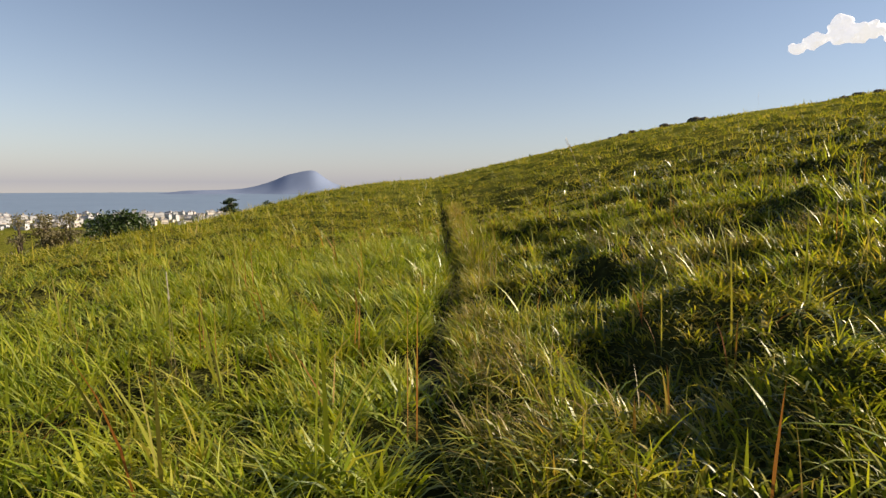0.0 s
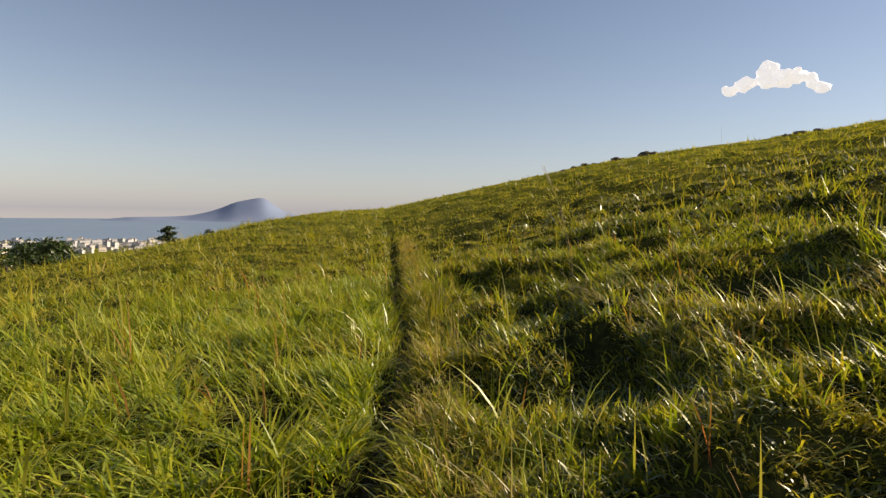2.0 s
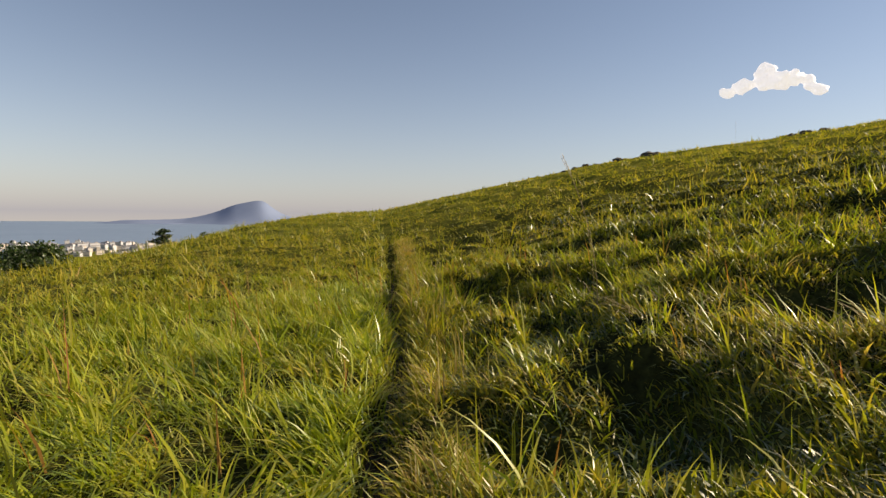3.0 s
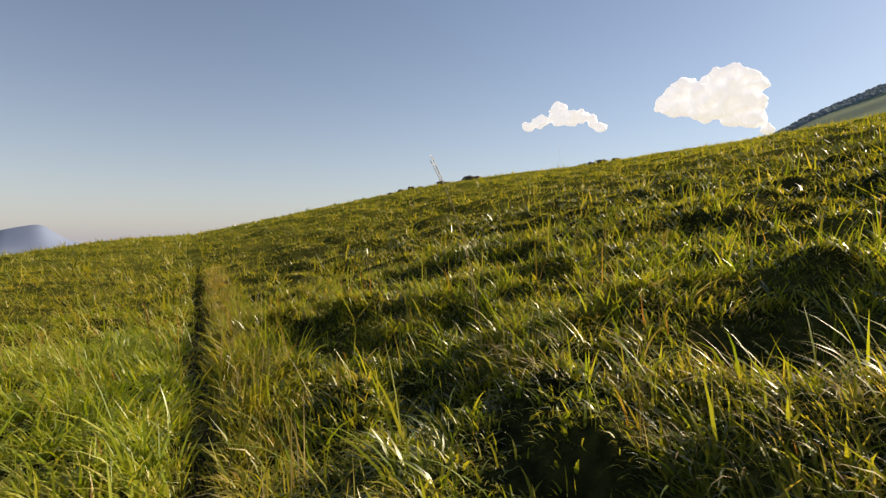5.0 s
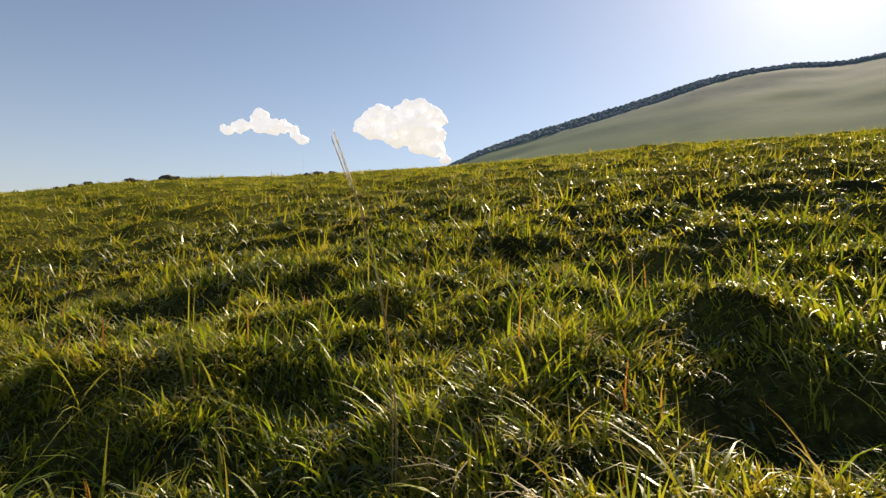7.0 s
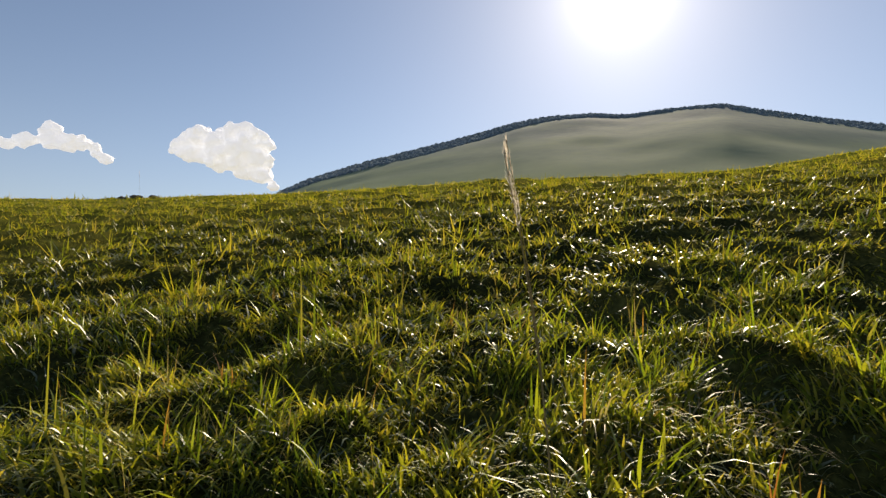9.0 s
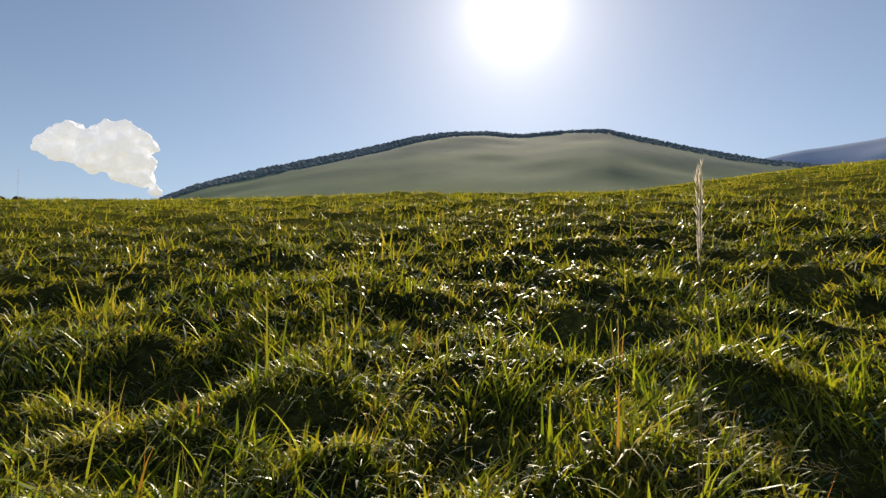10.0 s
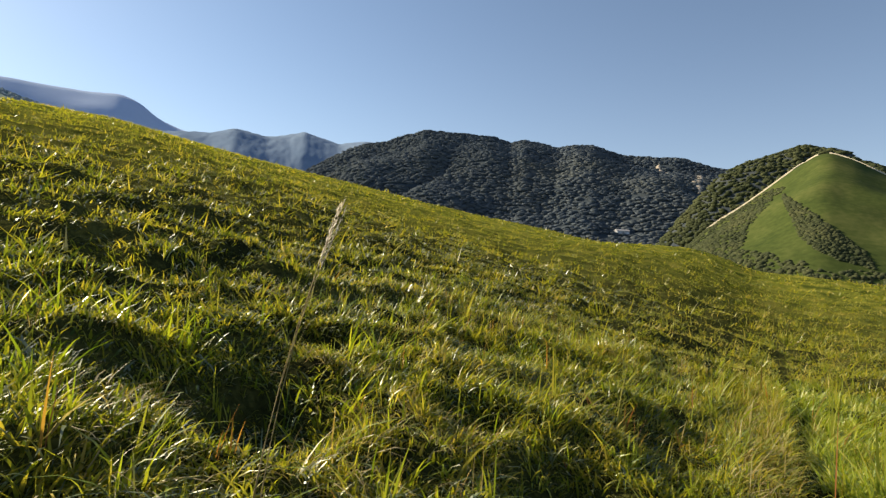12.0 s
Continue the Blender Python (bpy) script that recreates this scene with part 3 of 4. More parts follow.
# ---- meadow grass ----
def blades(name, x, y, length, width, lean, way, material, segments, label, twist=None, root=None, droop=1.0):
    """Curved tapering blades as one mesh: rooted on the ground, bent over towards the compass angle way."""
    n = len(x)
    z = height(x, y) - 0.015 if root is None else root
    steps = np.linspace(0, 1, segments + 1)
    face = way + math.pi / 2 + (RNG.normal(0, 0.6, n) if twist is None else twist)
    cx, cy, cz = x.copy(), y.copy(), z.copy()
    rows = []
    for k, s in enumerate(steps):
        wid = width * 0.5 * (1 - s**1.6) * (0.75 + 0.6 * min(s * 3, 1))
        if k < segments:
            dx, dy = np.cos(face) * wid, np.sin(face) * wid
            rows.append(np.stack([cx - dx, cy - dy, cz], -1))
            rows.append(np.stack([cx + dx, cy + dy, cz], -1))
        else:
            rows.append(np.stack([cx, cy, cz], -1))
        tilt = lean * (0.45 + droop * (s + 0.5 / segments) * 1.1)
        seg = length / segments
        cx, cy, cz = cx + np.cos(way) * np.sin(tilt) * seg, cy + np.sin(way) * np.sin(tilt) * seg, cz + np.cos(tilt) * seg
    verts = np.stack(rows, 1)
    per = 2 * segments + 1
    quads = [[2 * k, 2 * k + 1, 2 * k + 3, 2 * k + 2] for k in range(segments - 1)]
    tip = [2 * segments - 2, 2 * segments - 1, 2 * segments]
    loop = np.array([i for q in quads for i in q] + tip)
    first = np.array([4 * k for k in range(segments)])
    base = np.arange(n)
    index = (loop[None] + (base * per)[:, None]).ravel()
    starts = (first[None] + (base * len(loop))[:, None]).ravel()
    ob = mesh_object(name, verts.reshape(-1, 3), (index, starts), material, smooth=segments > 2)
    tagged(ob, label, "grass", kind="stuff")
    return ob


def comb(x, y):
    """Which way the meadow leans, and how flat it lies."""
    way = math.radians(215) + (vnoise(x, y, 1.6, 11) - 0.5) * 4.5 + (vnoise(x, y, 0.5, 12) - 0.5) * 3.0
    return way, 0.5 + 0.6 * vnoise(x, y, 1.0, 13)


def away(x, y):
    """Distance from the line walked."""
    return np.hypot(x - 0.3, np.maximum(np.maximum(0 - y, y - 10.2), 0))


def meadow(name, tufts, each, box, lo, hi, lengths, widths, segments, label, material, reach=0.05, thin=1.0, upright=0.12, spread=0.95, leans=(0.0, 0.3), short=0.5):
    """Tufts of blades that spread from one root, scattered over a stretch of the meadow."""
    x, y = RNG.uniform(box[0], box[1], tufts), RNG.uniform(box[2], box[3], tufts)
    d = away(x, y)
    bare = np.exp(-(((x - trail_x(y)) / 0.12) ** 4))
    k = (d >= lo) & (d < hi) & (RNG.random(tufts) > bare * 0.95)
    if thin:
        k &= RNG.random(tufts) < (max(lo, 2.5) / np.maximum(d, max(lo, 2.5))) ** thin
    x, y = x[k], y[k]
    thick = RNG.random(len(x)) > hollow(x, y) * 3.2 + 0.6 * step((0.36 - vnoise(x, y, 0.45, 19)) / 0.16) * (1 - step((away(x, y) - 4) / 6))
    x, y = x[thick], y[thick]
    way, flat = comb(x, y)
    size = RNG.uniform(0.6, 1.4, len(x)) * (0.6 + 0.8 * vnoise(x, y, 0.4, 14)) * (1.1 - short * step((x - 0.3) / 1.2))
    tall = RNG.random(len(x)) < upright
    size, flat = np.where(tall, size * 1.5, size), np.where(tall, flat * 0.4, flat + leans[0])
    one = lambda a: np.repeat(a, each)  # noqa: E731
    n = len(x) * each
    bx, by = one(x) + RNG.normal(0, reach, n), one(y) + RNG.normal(0, reach, n)
    bway = one(way) + RNG.normal(0, spread, n)
    lean = np.clip(one(flat) + RNG.normal(0, leans[1], n), 0.04, 1.45)
    length = RNG.uniform(*lengths, n) * one(size)
    ob = blades(name, bx, by, length, RNG.uniform(*widths, n) * (0.7 + 0.3 * one(size)), lean, bway, material, segments, label, RNG.normal(0, 0.9, n))
    return ob


def tussocks(name, count, each, box, hi, radius, lengths, widths, label, material, wind=0.8, thin=0.8, segments=4, droop=1.0, sink=1.0, rise=0.2, jitter=0.8):
    """Separate clumps whose blades start close together, fan outwards and arch over, with dark gaps between the clumps."""
    x, y = RNG.uniform(box[0], box[1], count), RNG.uniform(box[2], box[3], count)
    d = away(x, y)
    k = (d < hi) & (RNG.random(count) < (2.0 / np.maximum(d, 2.0)) ** thin) & (np.abs(x - trail_x(y)) > 0.13)
    k &= RNG.random(count) > hollow(x, y) * 3.6 * sink
    k &= vnoise(x, y, 0.45, 19) + RNG.normal(0, 0.05, count) > 0.32
    x, y = x[k], y[k]
    size = RNG.uniform(0.65, 1.25, len(x)) * (0.65 + 0.7 * vnoise(x, y, 0.9, 23))
    n = len(x) * each
    one = lambda a: np.repeat(a, each)  # noqa: E731
    a, q = RNG.uniform(0, 2 * math.pi, n), np.sqrt(RNG.random(n))
    spread = one(size) * radius * q
    px, py = one(x) + np.cos(a) * spread, one(y) + np.sin(a) * spread
    lie, flat = comb(one(x), one(y))
    way = np.arctan2(np.sin(a) * q + wind * np.sin(lie), np.cos(a) * q + wind * np.cos(lie)) + RNG.normal(0, jitter, n)
    lean = np.clip(rise + 0.55 * q + 0.35 * flat + RNG.normal(0, 0.18, n), 0.05, 1.4)
    return blades(name, px, py, RNG.uniform(*lengths, n) * one(size), RNG.uniform(*widths, n), lean, way, material, segments, label, RNG.normal(0, 0.7, n), droop=droop)


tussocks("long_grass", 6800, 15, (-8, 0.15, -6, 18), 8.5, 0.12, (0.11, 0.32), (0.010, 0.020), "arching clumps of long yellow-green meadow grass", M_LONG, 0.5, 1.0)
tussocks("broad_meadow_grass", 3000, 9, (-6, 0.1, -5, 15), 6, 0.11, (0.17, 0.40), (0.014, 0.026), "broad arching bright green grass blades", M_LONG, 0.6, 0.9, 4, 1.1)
tussocks("meadow_grass", 14000, 12, (0.2, 10, -6, 18), 9.5, 0.11, (0.07, 0.20), (0.011, 0.021), "arching clumps of short green meadow grass", M_GRASS, 0.4, 1.0, 3)
tussocks("path_side_grass", 420, 22, (0.2, 0.75, -2, 26), 16, 0.10, (0.11, 0.26), (0.007, 0.013), "golden dry grass leaning over the footpath", M_GOLD, 0.4, 0.3)
tussocks("dark_leaves", 3000, 11, (0.6, 7.5, -3, 15), 6.5, 0.13, (0.09, 0.22), (0.014, 0.024), "broad grass leaves painted dark green for the shade of hollows", M_SHADE, 0.4, 0.5, 3, 1.0, -0.4, 0.6)
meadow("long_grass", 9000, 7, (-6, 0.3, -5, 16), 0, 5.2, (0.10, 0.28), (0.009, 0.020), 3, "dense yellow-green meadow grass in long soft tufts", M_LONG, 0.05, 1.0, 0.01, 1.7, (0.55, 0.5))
meadow("meadow_grass", 26000, 7, (0.1, 7, -5, 16), 0, 5.2, (0.10, 0.30), (0.008, 0.018), 2, "dense short green meadow grass on humps", M_GRASS, 0.06, 1.0, 0.006, 1.7, (0.45, 0.45), 0.5)
meadow("meadow_grass", 62000, 5, (-17, 17, -16, 28), 5.2, 16, (0.11, 0.27), (0.016, 0.032), 2, "dense green meadow grass on the hillside", M_GRASS, 0.09, 1.0, 0.006, 1.6, (0.45, 0.4), 0.45)
meadow("meadow_grass", 125000, 5, (-52, 58, -50, 72), 16, 46, (0.15, 0.34), (0.04, 0.08), 1, "grass of the upper hillside", M_GRASS, 0.16, 1.0, 0.006, 1.5, (0.45, 0.4), 0.3)
meadow("meadow_grass", 80000, 4, (-75, 130, -110, 130), 46, 120, (0.20, 0.36), (0.10, 0.19), 1, "far grass along the brow of the hill", M_GRASS, 0.35, 1.0, 0.01, 1.5, (0.35, 0.4), 0.3)
# long upright blades, dry straw and broad-leaved grass among the rest
meadow("tall_grass", 620, 3, (-5, 7, -3, 15), 0.55, 6, (0.30, 0.62), (0.010, 0.021), 4, "long upright yellow-green grass blades with rusty tips", M_TALL, 0.03, 0.4, 0.5)
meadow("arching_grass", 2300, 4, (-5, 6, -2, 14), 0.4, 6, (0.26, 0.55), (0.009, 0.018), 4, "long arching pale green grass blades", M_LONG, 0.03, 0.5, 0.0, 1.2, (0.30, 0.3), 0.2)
meadow("tussocks", 9000, 11, (-46, 50, -45, 62), 7, 42, (0.28, 0.52), (0.03, 0.07), 1, "taller dark tussocks scattered over the slope", M_GRASS, 0.13, 0.5, 0.0, 1.6, (0.2, 0.45), 0.25)
meadow("dry_grass", 1300, 5, (0.4, 8, -4, 16), 0, 6.5, (0.20, 0.48), (0.004, 0.009), 3, "pale dry bent grass stalks among the green", M_DRY, 0.04, 0.5, 0.05, 1.2, (0.30, 0.35))
meadow("dry_grass", 130, 6, (2.3, 4.3, 5.6, 8.6), 0, 7, (0.22, 0.42), (0.005, 0.011), 4, "pale dry curled grass in a bent tuft", M_DRY, 0.05, 0, 0.0, 1.0, (0.7, 0.3), 0.1)
meadow("path_side_grass", 200, 6, (0.15, 0.8, -1, 24), 0, 15, (0.16, 0.32), (0.004, 0.009), 3, "yellowish dry grass along the footpath", M_DRY, 0.05, 0.3, 0.2)
meadow("path_side_grass", 420, 6, (0.25, 0.9, -1, 24), 0, 15, (0.14, 0.30), (0.006, 0.012), 3, "taller yellow-green grass along the footpath", M_TALL, 0.05, 0.3, 0.2, 1.2, (0.3, 0.35), 0.2)
meadow("broad_leaf_grass", 2600, 6, (0.6, 7, -2, 15), 0, 6, (0.12, 0.26), (0.016, 0.030), 3, "short broad-bladed green grass leaves in the hollows", M_GRASS, 0.05, 0.5, 0.0)
meadow("rusty_grass", 320, 2, (-4, 8, -3, 16), 0.4, 7, (0.22, 0.50), (0.008, 0.016), 3, "upright rusty orange grass blades", M_RUST, 0.03, 0.4, 0.6)
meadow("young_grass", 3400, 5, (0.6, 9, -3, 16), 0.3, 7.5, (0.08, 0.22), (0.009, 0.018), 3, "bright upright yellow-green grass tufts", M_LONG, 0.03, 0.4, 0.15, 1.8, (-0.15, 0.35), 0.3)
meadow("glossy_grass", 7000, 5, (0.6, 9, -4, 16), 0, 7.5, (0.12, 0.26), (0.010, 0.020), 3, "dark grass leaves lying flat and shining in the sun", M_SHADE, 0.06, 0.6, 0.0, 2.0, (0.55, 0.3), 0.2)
meadow("glossy_grass", 30000, 4, (3.5, 30, -16, 20), 4.5, 26, (0.14, 0.28), (0.018, 0.036), 2, "shining grass leaves on the slope below the sun", M_SHEEN, 0.10, 0.8, 0.0, 2.0, (0.55, 0.3), 0.2)


# ---- clouds ----
def cloud(bearing, rise, dist, lumps, label, seed, puffs=7, voxel=6.0):
    """A heaped cloud: lumps across, up and radius, in metres, each broken into smaller billows."""
    rng = random.Random(seed)
    b, e = radians(bearing), radians(rise)
    mid = Vector((math.sin(b) * math.cos(e), math.cos(b) * math.cos(e), math.sin(e))) * dist
    right, upw = Vector((math.cos(b), -math.sin(b), 0)), Vector((0, 0, 1))
    ahead = Vector((math.sin(b), math.cos(b), 0))
    bm = bmesh.new()
    for u, v, r in lumps:
        balls = [(u, v, 0, r)]
        for _ in range(puffs):
            a, c = rng.uniform(-0.5, math.pi + 0.5), rng.uniform(-0.8, 0.5)
            balls.append((u + math.cos(a) * r * 0.8, v + math.sin(a) * r * 0.75, c * r, r * rng.uniform(0.38, 0.62)))
        for u2, v2, w2, r2 in balls:
            m = Matrix.Translation(right * u2 + upw * v2 + ahead * w2) @ Matrix.Diagonal((r2, r2, r2 * 0.85, 1))
            made = bmesh.ops.create_icosphere(bm, subdivisions=3, radius=1, matrix=m)["verts"]
            for vert in made:
                n = noise.fractal(vert.co * (2.2 / r), 0.7, 2.1, 6)
                vert.co += (vert.co - m.translation) * n * 0.36
    ob = part("cloud", bm, M_CLOUD)
    merge = ob.modifiers.new("merge", "REMESH")
    merge.mode, merge.voxel_size, merge.use_smooth_shade = "VOXEL", voxel, True
    calm = ob.modifiers.new("calm", "SMOOTH")
    calm.factor, calm.iterations = 0.5, 2
    ob.location = mid
    return tagged(ob, label, "cloud", kind="structure")


P = 3.02  # metres for a thousandth of the distance
cloud(34.8, 11.6, 3000, [(u * P * 0.97, v * P * 0.97, r * P * 0.84) for u, v, r in ((-62, -8, 10), (-40, 0, 14), (-9, 22, 13), (-10, 6, 18), (12, 2, 15), (28, 6, 13), (45, 2, 10), (62, -14, 10), (50, -8, 8))], "small white heaped cloud in a blue sky", 1)
cloud(48.1, 12.4, 3000, [(u * P * 0.93, v * P * 0.93, r * P * 0.84) for u, v, r in ((-76, 2, 13), (-62, 14, 18), (-44, 24, 20), (-58, -6, 16), (-30, 20, 26), (0, 22, 28), (30, 24, 30), (52, 16, 26), (56, -8, 24), (60, -32, 20), (82, -52, 10), (36, -28, 18), (-5, -10, 26), (-40, -6, 18), (20, 0, 36), (40, 2, 34), (-20, 4, 26))], "large white heaped cloud just above the ridge", 2)
cloud(119.2, 26.0, 3000, [(u * P, v * P, r * P) for u, v, r in ((-4, 22, 9), (8, 14, 8), (-18, 4, 7), (-2, 2, 7), (4, -18, 7), (6, -30, 4), (-10, 14, 6))], "small torn wisp of white cloud", 3, 3, 3.0)
cloud(124.0, 27.3, 3000, [(u * P, v * P, r * P) for u, v, r in ((-3, -4, 6), (5, 2, 6), (2, 8, 4))], "tiny wisp of white cloud", 4, 3, 3.0)

# ---- sea coast: island and town ----
ISLE = ((-34, -1.3), (-27, -1.1), (-24.5, -0.8), (-21, -0.72), (-19.4, -0.6), (-18.2, -0.35), (-16.9, 0.05), (-15.4, 0.72), (-14.2, 1.0), (-13.2, 1.2), (-12.6, 1.15), (-12, 0.6), (-11, -0.05), (-9, -0.7), (-4, -1.2))
ridge("island", ISLE, 3900, 4250, 4500, -84, M_ISLAND, 300, 30, "island mountain across the sea, coloured blue with painted haze", (-34, -4), 160, 24, 20)


def block(w, d, h, wall, roofed):
    """A town building: walls, a flat roof with a rim, and a band of windows for each storey."""
    bm = bmesh.new()
    bmesh.ops.create_cube(bm, size=1, matrix=Matrix.Translation((0, 0, h / 2)) @ Matrix.Diagonal((w, d, h, 1)))
    ob = part("town_building", bm, wall, smooth=False)
    bm = bmesh.new()
    bmesh.ops.create_cube(bm, size=1, matrix=Matrix.Translation((0, 0, h + 0.3)) @ Matrix.Diagonal((w + 0.6, d + 0.6, 0.6, 1)))
    if roofed:
        bmesh.ops.create_cube(bm, size=1, matrix=Matrix.Translation((w * 0.2, 0, h + 1.6)) @ Matrix.Diagonal((w * 0.3, d * 0.4, 2.2, 1)))
    part("roof", bm, M_ROOF, ob, "grey flat roof", False)
    for k in range(max(1, int(h / 5))):
        bm = bmesh.new()
        bmesh.ops.create_cube(bm, size=1, matrix=Matrix.Translation((0, 0, 2.5 + k * 5)) @ Matrix.Diagonal((w * 0.86, d + 0.3, 1.6, 1)))
        part("window_band", bm, M_ROOF, ob, "", False)
    return tagged(ob, "pale town building far off near the shore", "building", "buildings of the town")


KINDS = [block(11, 9, 6, M_WHITE, False), block(14, 10, 9, M_WHITE, True), block(9, 9, 13, M_WHITE, True), block(16, 10, 5, M_BEIGE, False), block(12, 9, 8, M_BEIGE, True), block(18, 10, 12, M_WHITE, True)]
rng = random.Random(11)
spots = []
for i in range(270):
    b, r = radians(rng.uniform(-43, -19)), 1130 + 350 * rng.random() ** 0.8
    spots.append((r * math.sin(b), r * math.cos(b), rng.uniform(-30, 60), rng.choice((0, 0, 1, 1, 2, 3, 3, 4, 4, 5))))
for i, (x, y, turn, kind) in enumerate(spots):
    m = pose(x, y, float(height(x, y)) - 0.3, 0, 0, turn)
    if i < 6:
        KINDS[i].matrix_basis = m
    else:
        copy_thing(KINDS[kind], m)


# ---- trees beyond the brow ----
def tree(name, x, y, top_z, wide, shape, leaves, size, material, label, seed, ground_z=None):
    """A tapered trunk with limbs and a crown of many small leaves gathered in clumps."""
    rng = np.random.default_rng(seed)
    gz = float(height(x, y)) if ground_z is None else ground_z
    h = top_z - gz
    root = tagged(new(name), label, "tree")
    root.location = (x, y, gz)
    bm = bmesh.new()
    bend = rng.normal(0, 0.02 * h, 2)
    pts = [(bend[0] * t * t, bend[1] * t * t, h * 0.93 * t - 0.3) for t in np.linspace(0, 1, 7)]
    tube(bm, pts, [0.035 * h * (1 - 0.85 * t) for t in np.linspace(0, 1, 7)], 7)
    part("trunk", bm, M_BARK, root)
    clumps = []
    for k in range(26 if shape != "pine" else 34):
        t = rng.uniform(0.3, 0.98)
        a = rng.uniform(0, 2 * math.pi)
        if shape == "round":
            t = rng.uniform(0.35, 0.95)
            reach = wide * 0.5 * math.sqrt(max(0.02, 1 - ((t - 0.52) / 0.46) ** 2)) * rng.uniform(0.75, 1.0)
        elif shape == "pine":
            t = 0.3 + 0.68 * (k / 34)
            reach = wide * 0.5 * (1.12 - t) / 0.75 * rng.uniform(0.7, 1.1)
        else:
            reach = wide * 0.42 * rng.uniform(0.3, 1.0) * math.sin(math.pi * min(1, 0.15 + t * 0.8))
        tip = np.array([math.cos(a) * reach, math.sin(a) * reach, h * t])
        start = h * max(0.18, t - (0.05 if shape == "pine" else 0.22))
        clumps.append((tip, wide * {"round": 0.20, "pine": 0.12, "loose": 0.26}[shape]))
        bm = bmesh.new()
        mid = (tip[0] * 0.55, tip[1] * 0.55, start + (tip[2] - start) * 0.4)
        tube(bm, [(0, 0, start), mid, tuple(tip)], [0.012 * h, 0.008 * h, 0.003 * h], 4)
        part("limb", bm, M_BARK, root)
    if shape == "round":
        clumps += [(np.array([0, 0, h * 0.8]), wide * 0.3), (np.array([0, 0, h * 0.6]), wide * 0.36)]
    which = rng.integers(0, len(clumps), leaves)
    c = np.array([p for p, _ in clumps])[which]
    r = np.array([q for _, q in clumps])[which]
    off = rng.normal(0, 0.55, (leaves, 3)) * r[:, None] * np.array([1, 1, 0.55 if shape != "pine" else 0.25])
    mid = c + off
    u = rng.normal(0, 1, (leaves, 3))
    v = rng.normal(0, 1, (leaves, 3))
    u, v = u / np.linalg.norm(u, axis=1)[:, None] * size, v / np.linalg.norm(v, axis=1)[:, None] * size
    verts = np.stack([mid - u, mid + v * 0.6, mid + u, mid - v * 0.6], 1).reshape(-1, 3)
    mesh_object("crown", verts, np.arange(leaves * 4).reshape(-1, 4), material, root)
    return root


def at(bearing, dist):
    b = radians(bearing)
    return 0.02 + dist * math.sin(b), -0.08 + dist * math.cos(b)


tx, ty = at(-30.0, 75)
tree("broadleaf_tree", tx, ty, 1.5 - 75 * 0.043, 5.4, "round", 15000, 0.20, M_CROWN, "dark round-crowned broadleaf tree below the grassy brow", 1)
tx, ty = at(-31.9, 72)
tree("bush", tx, ty, 1.5 - 72 * 0.068, 2.6, "round", 2200, 0.14, M_CROWN, "dark bush beside the round tree", 2)
tx, ty = at(-20.6, 82)
tree("conifer", tx, ty, 1.5 - 82 * 0.0248, 3.4, "pine", 3200, 0.17, M_PINE, "small dark conifer with layered branches on the brow", 3)
tx, ty = at(-17.2, 80)
tree("shrub", tx, ty, 1.5 - 80 * 0.030, 1.6, "round", 700, 0.12, M_PINE, "small dark shrub beyond the grassy brow", 4)
for k, (b, e, w) in enumerate(((-37.1, 0.048, 2.6), (-35.3, 0.0465, 3.0), (-33.6, 0.048, 2.8), (-34.5, 0.062, 2.4), (-39.6, 0.050, 3.0))):
    tx, ty = at(b, 66)
    tree("sparse_tree", tx, ty, 1.5 - 66 * e, w, "loose", 2600, 0.13, M_THIN, "thin brownish tree with sparse leaves below the brow", 20 + k)


# ---- rocks on the skyline ----
def rock(x, y, size, seed):
    bm = bmesh.new()
    bmesh.ops.create_icosphere(bm, subdivisions=3, radius=1)
    for v in bm.verts:
        n = noise.fractal(v.co * 1.3 + Vector((seed * 7.1, 0, 0)), 0.9, 2.0, 4)
        v.co *= 1 + 0.45 * n
        v.co = Vector((v.co.x * size * 1.3, v.co.y * size, v.co.z * size * 0.62))
    ob = part("rock", bm, M_ROCK, smooth=False)
    ob.matrix_basis = pose(x, y, float(height(x, y)) + size * 0.30, 0, 0, seed * 47)
    return tagged(ob, "weathered dark grey rock half sunk in the grass", "rock", "rocks on the brow")


for k, (b, d, s) in enumerate(((16.6, 60, 0.42), (17.6, 60, 0.55), (18.6, 59, 0.5), (19.6, 60, 0.38), (21.5, 60, 0.75), (22.1, 60, 0.45), (24.2, 59, 0.95), (25.0, 59, 0.6), (35.6, 57, 0.55), (36.6, 57, 0.7), (37.8, 57, 0.5))):
    b = radians(b)
    rock(0.14 + d * math.sin(b), 1.3 + d * math.cos(b), s * 0.52, k + 1)


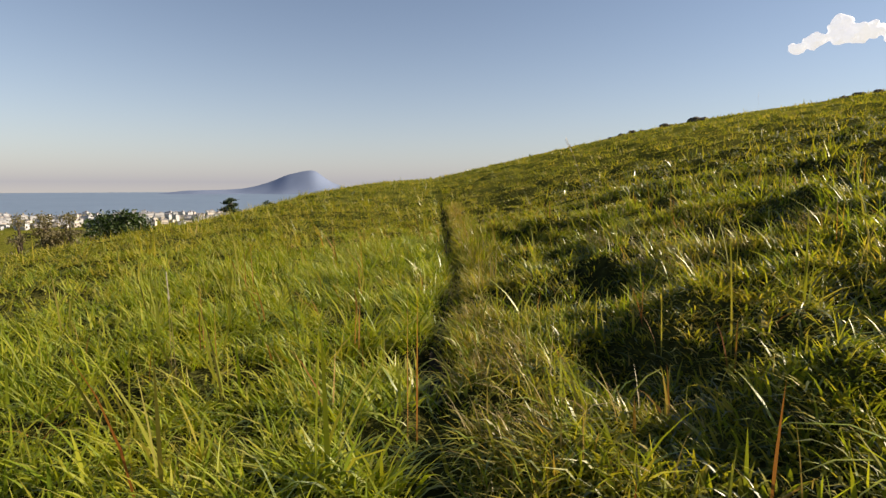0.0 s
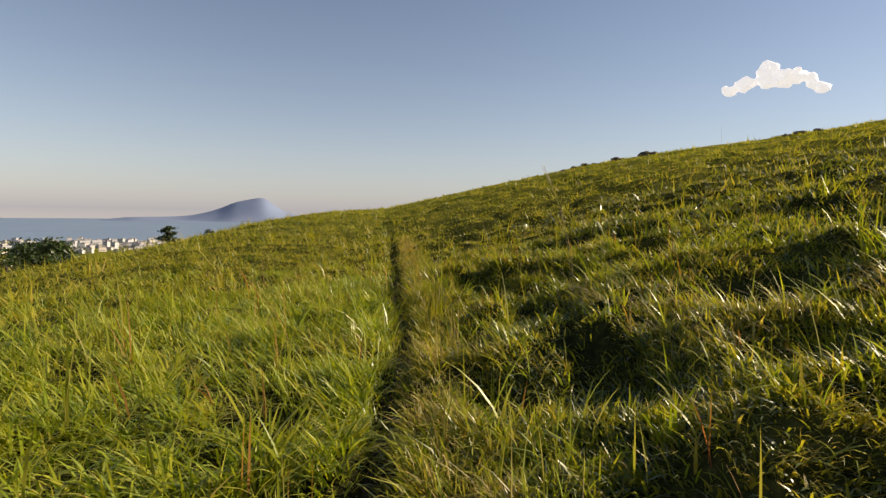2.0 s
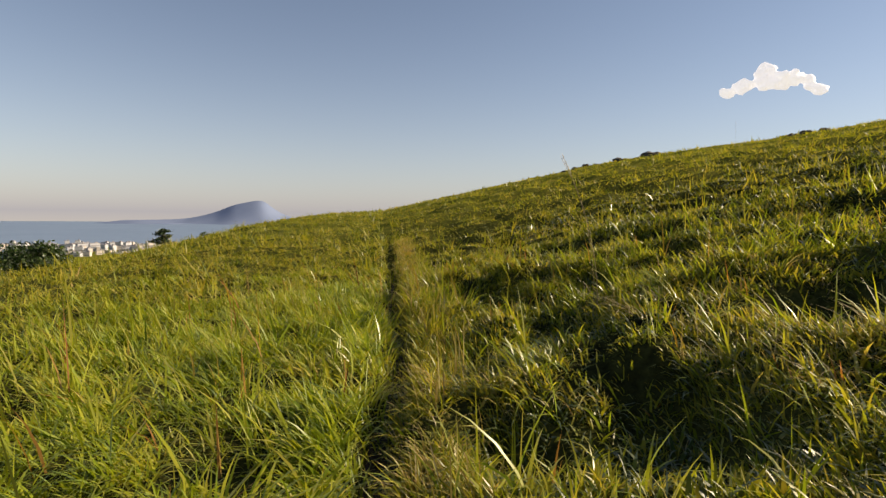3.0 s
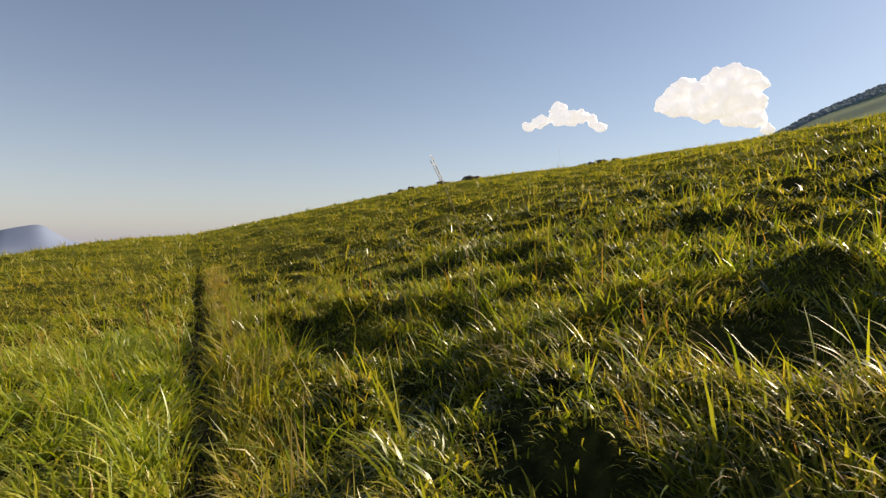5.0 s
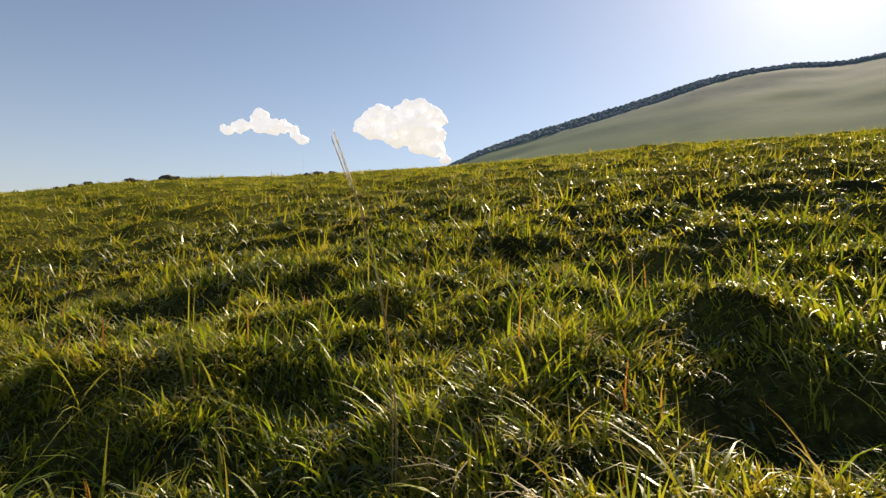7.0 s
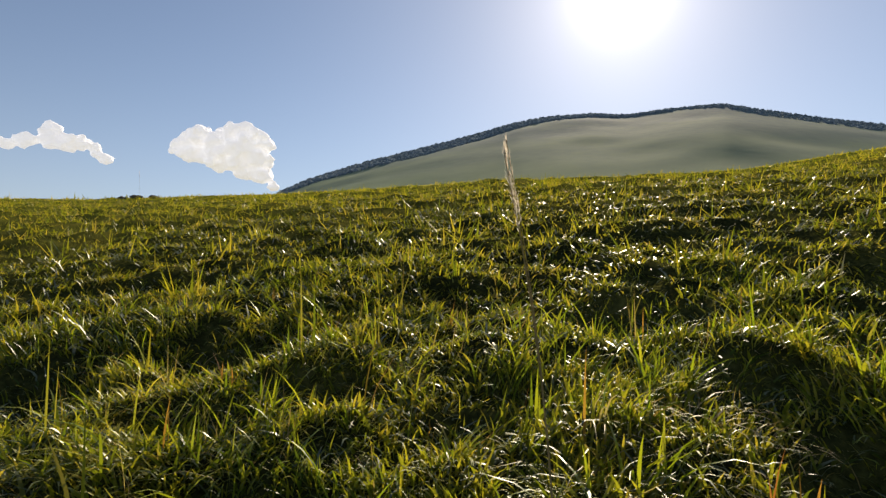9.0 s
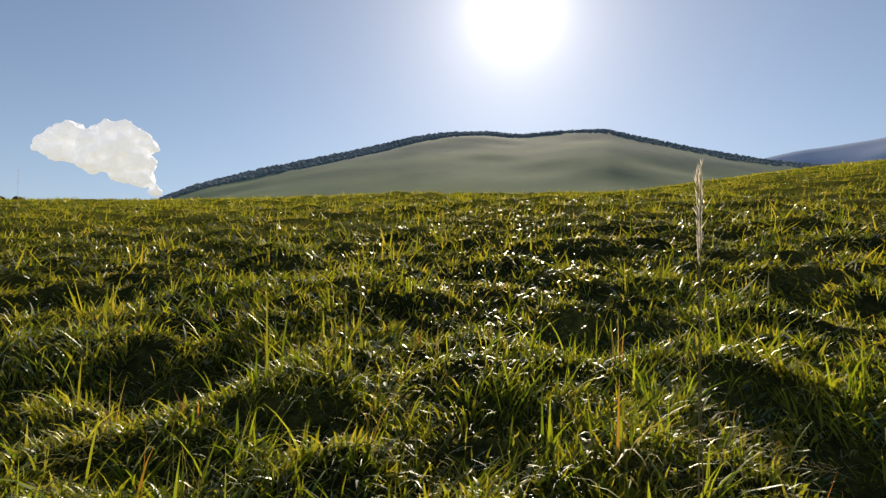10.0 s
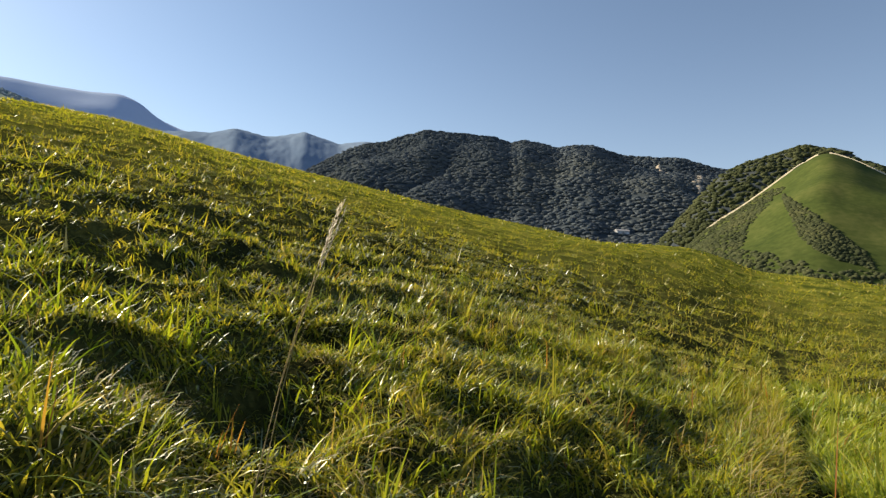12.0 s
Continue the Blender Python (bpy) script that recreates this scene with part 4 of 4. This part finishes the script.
# ---- plume grasses ----
def plume_grass(x, y, top, heads, head_len, label, seed, hairs=80):
    """A stand of silver grass: thin stems, each with a feathery head, and arching leaves at the foot."""
    rng = np.random.default_rng(seed)
    gz = float(height(x, y))
    root = tagged(new("plume_grass"), label, "grass", "plume grasses")
    root.location = (x, y, gz)
    for k in range(heads):
        end = np.array(top) - np.array([x, y, gz]) + rng.normal(0, 0.010, 3) * (k > 0) - np.array([0, 0, 0.018]) * k
        start = rng.normal(0, 0.02, 3) * np.array([1, 1, 0])
        pts = [tuple(start * (1 - t) + np.array([end[0] * t**2.2, end[1] * t**2.2, end[2] * t])) for t in np.linspace(0, 1, 9)]
        bm = bmesh.new()
        tube(bm, pts, [0.0028 - 0.0017 * t for t in np.linspace(0, 1, 9)], 5)
        part("stem", bm, M_STEM, root, "thin straw-coloured stem")
        p = np.array(pts)
        t = 1 - rng.random(hairs) * head_len / max(end[2], 0.1)
        f = t * 8
        i = np.clip(f.astype(int), 0, 7)
        base = p[i] + (p[i + 1] - p[i]) * (f - i)[:, None]
        axis = (p[8] - p[6]) / np.linalg.norm(p[8] - p[6])
        way = axis[None] * rng.uniform(0.015, 0.035, (hairs, 1)) + rng.normal(0, 0.0045, (hairs, 3))
        side = np.cross(way, rng.normal(0, 1, (hairs, 3)))
        side = side / np.linalg.norm(side, axis=1)[:, None] * 0.0014
        verts = np.stack([base - side, base + side, base + way], 1).reshape(-1, 3)
        mesh_object("plume", verts, np.arange(hairs * 3).reshape(-1, 3), M_PLUME, root, "feathery silvery seed head")
    return root


plume_grass(2.30, 8.57, (1.905, 8.652, 2.245), 3, 0.20, "tall silvery plume grass standing out of the meadow", 5)
plume_grass(11.6, 20.98, (11.55, 20.98, 4.86), 1, 0.30, "thin dry plume grass stalk on the brow", 6, 60)
plume_grass(-2.25, 4.55, (-2.3, 4.6, float(height(-2.25, 4.55)) + 0.95), 2, 0.22, "pale feathery plume grass among the meadow", 8, 160)


# ---- across the valley: track, scars, huts ----
def strip(name, ci, cj, wide, material, label, lift=1.6):
    """A track laid on the green hill along grid places of its slope."""
    fi = np.linspace(0, len(ci) - 1, 60)
    ii, jj = np.interp(fi, range(len(ci)), ci), np.interp(fi, range(len(ci)), cj)
    g = lambda a: a[np.round(ii).astype(int), np.round(jj).astype(int)]  # noqa: E731
    p = np.stack([g(hx), g(hy), g(hz) + lift], -1)
    ker = np.ones(7) / 7
    p = np.stack([np.convolve(np.pad(p[:, k], 3, "edge"), ker, "valid") for k in range(3)], -1)
    d = np.gradient(p, axis=0)
    d[:, 2] = 0
    n = np.stack([-d[:, 1], d[:, 0], 0 * d[:, 0]], -1)
    n = n / np.maximum(np.linalg.norm(n, axis=1), 1e-6)[:, None] * wide * 0.5
    low = np.array([0, 0, 2.4])
    rows = np.stack([p - n - low, p - n, p + n, p + n - low], 1)
    ob = mesh_object(name, rows.reshape(-1, 3), grid_faces(60, 4), material)
    return tagged(ob, label, "track", kind="structure")


gi = lambda b: float(np.interp(b, np.linspace(166, 209, 200), np.arange(200)))  # noqa: E731
strip("track", [gi(b) for b in (176.6, 179.5, 181.6, 184, 185.4)], [43, 43, 43, 43.5, 44], 2.2, M_TRACK, "pale earth track climbing the spur of the green hill")
strip("track", [gi(b) for b in (186, 188, 190, 193)], [44, 44, 44, 44], 1.2, M_TRACK, "pale earth track along the crest of the green hill")


def scar(b, v0, v1, wide, label):
    """A bare earth slide lying on the forested slope."""
    i = int(np.interp(b, np.linspace(134, 204, 560), np.arange(560)))
    rng = np.random.default_rng(int(b * 10))
    p = lambda c, j: np.array([mx[i, j] + (mx[i + 1, j] - mx[i, j]) * c, my[i, j] + (my[i + 1, j] - my[i, j]) * c, mz[i, j] + 2.0])  # noqa: E731
    rows, drift = [], 0.0
    for k, j in enumerate(range(v0, v1)):
        w = wide * (0.35 + rng.random()) * (0.4 + 0.6 * math.sin(math.pi * (k + 0.5) / (v1 - v0)))
        drift += rng.normal(0, 0.9)
        down = np.array([0, 0, -5.0])
        rows.append([p(drift - w, j) + down, p(drift - w * 0.7, j), p(drift + w * 0.7, j), p(drift + w, j) + down])
    ob = mesh_object("earth_slide", np.array(rows).reshape(-1, 3), grid_faces(len(rows), 4), M_SCREE)
    return tagged(ob, label, "landslide", kind="structure")


scar(176.0, 58, 76, 5.0, "pale bare earth slide between dark trees")
scar(173.4, 74, 88, 3.0, "pale bare earth slide high on the forested slope")


def hut(b, rise, w, d, h, label):
    """A small farm building standing on the wooded slope where it rises by so many degrees."""
    i = int(np.interp(b, np.linspace(134, 204, 560), np.arange(560)))
    j = int(np.argmin(np.abs(np.degrees(np.arctan2(mz[i, :90] - 1.8, np.hypot(mx[i, :90] - 0.4, my[i, :90] - 6))) - rise)))
    x, y, lift = float(mx[i, j]), float(my[i, j]), float(mz[i, j]) - 0.5
    bm = bmesh.new()
    bmesh.ops.create_cube(bm, size=1, matrix=Matrix.Translation((0, 0, h / 2)) @ Matrix.Diagonal((w, d, h, 1)))
    ob = part("farm_building", bm, M_WHITE, smooth=False)
    ob.matrix_basis = pose(x, y, lift, 0, 0, -b + 20)
    bm = bmesh.new()
    a = [bm.verts.new(c) for c in ((-w * 0.55, -d * 0.6, h), (w * 0.55, -d * 0.6, h), (w * 0.55, 0, h + d * 0.25), (-w * 0.55, 0, h + d * 0.25), (-w * 0.55, d * 0.6, h), (w * 0.55, d * 0.6, h))]
    for f in ((0, 1, 2, 3), (3, 2, 5, 4), (0, 3, 4), (1, 5, 2), (0, 4, 5, 1)):
        bm.faces.new([a[i] for i in f])
    part("roof", bm, M_ROOF, ob, "pale sheet roof", False)
    bm = bmesh.new()
    bmesh.ops.create_cube(bm, size=1, matrix=Matrix.Translation((0, -d * 0.5, h * 0.35)) @ Matrix.Diagonal((w * 0.16, 0.2, h * 0.7, 1)))
    part("door", bm, M_ROOF, ob, "", False)
    return tagged(ob, label, "building")


hut(169.4, 5.0, 16, 9, 4.5, "small white farm building at the edge of the forest")
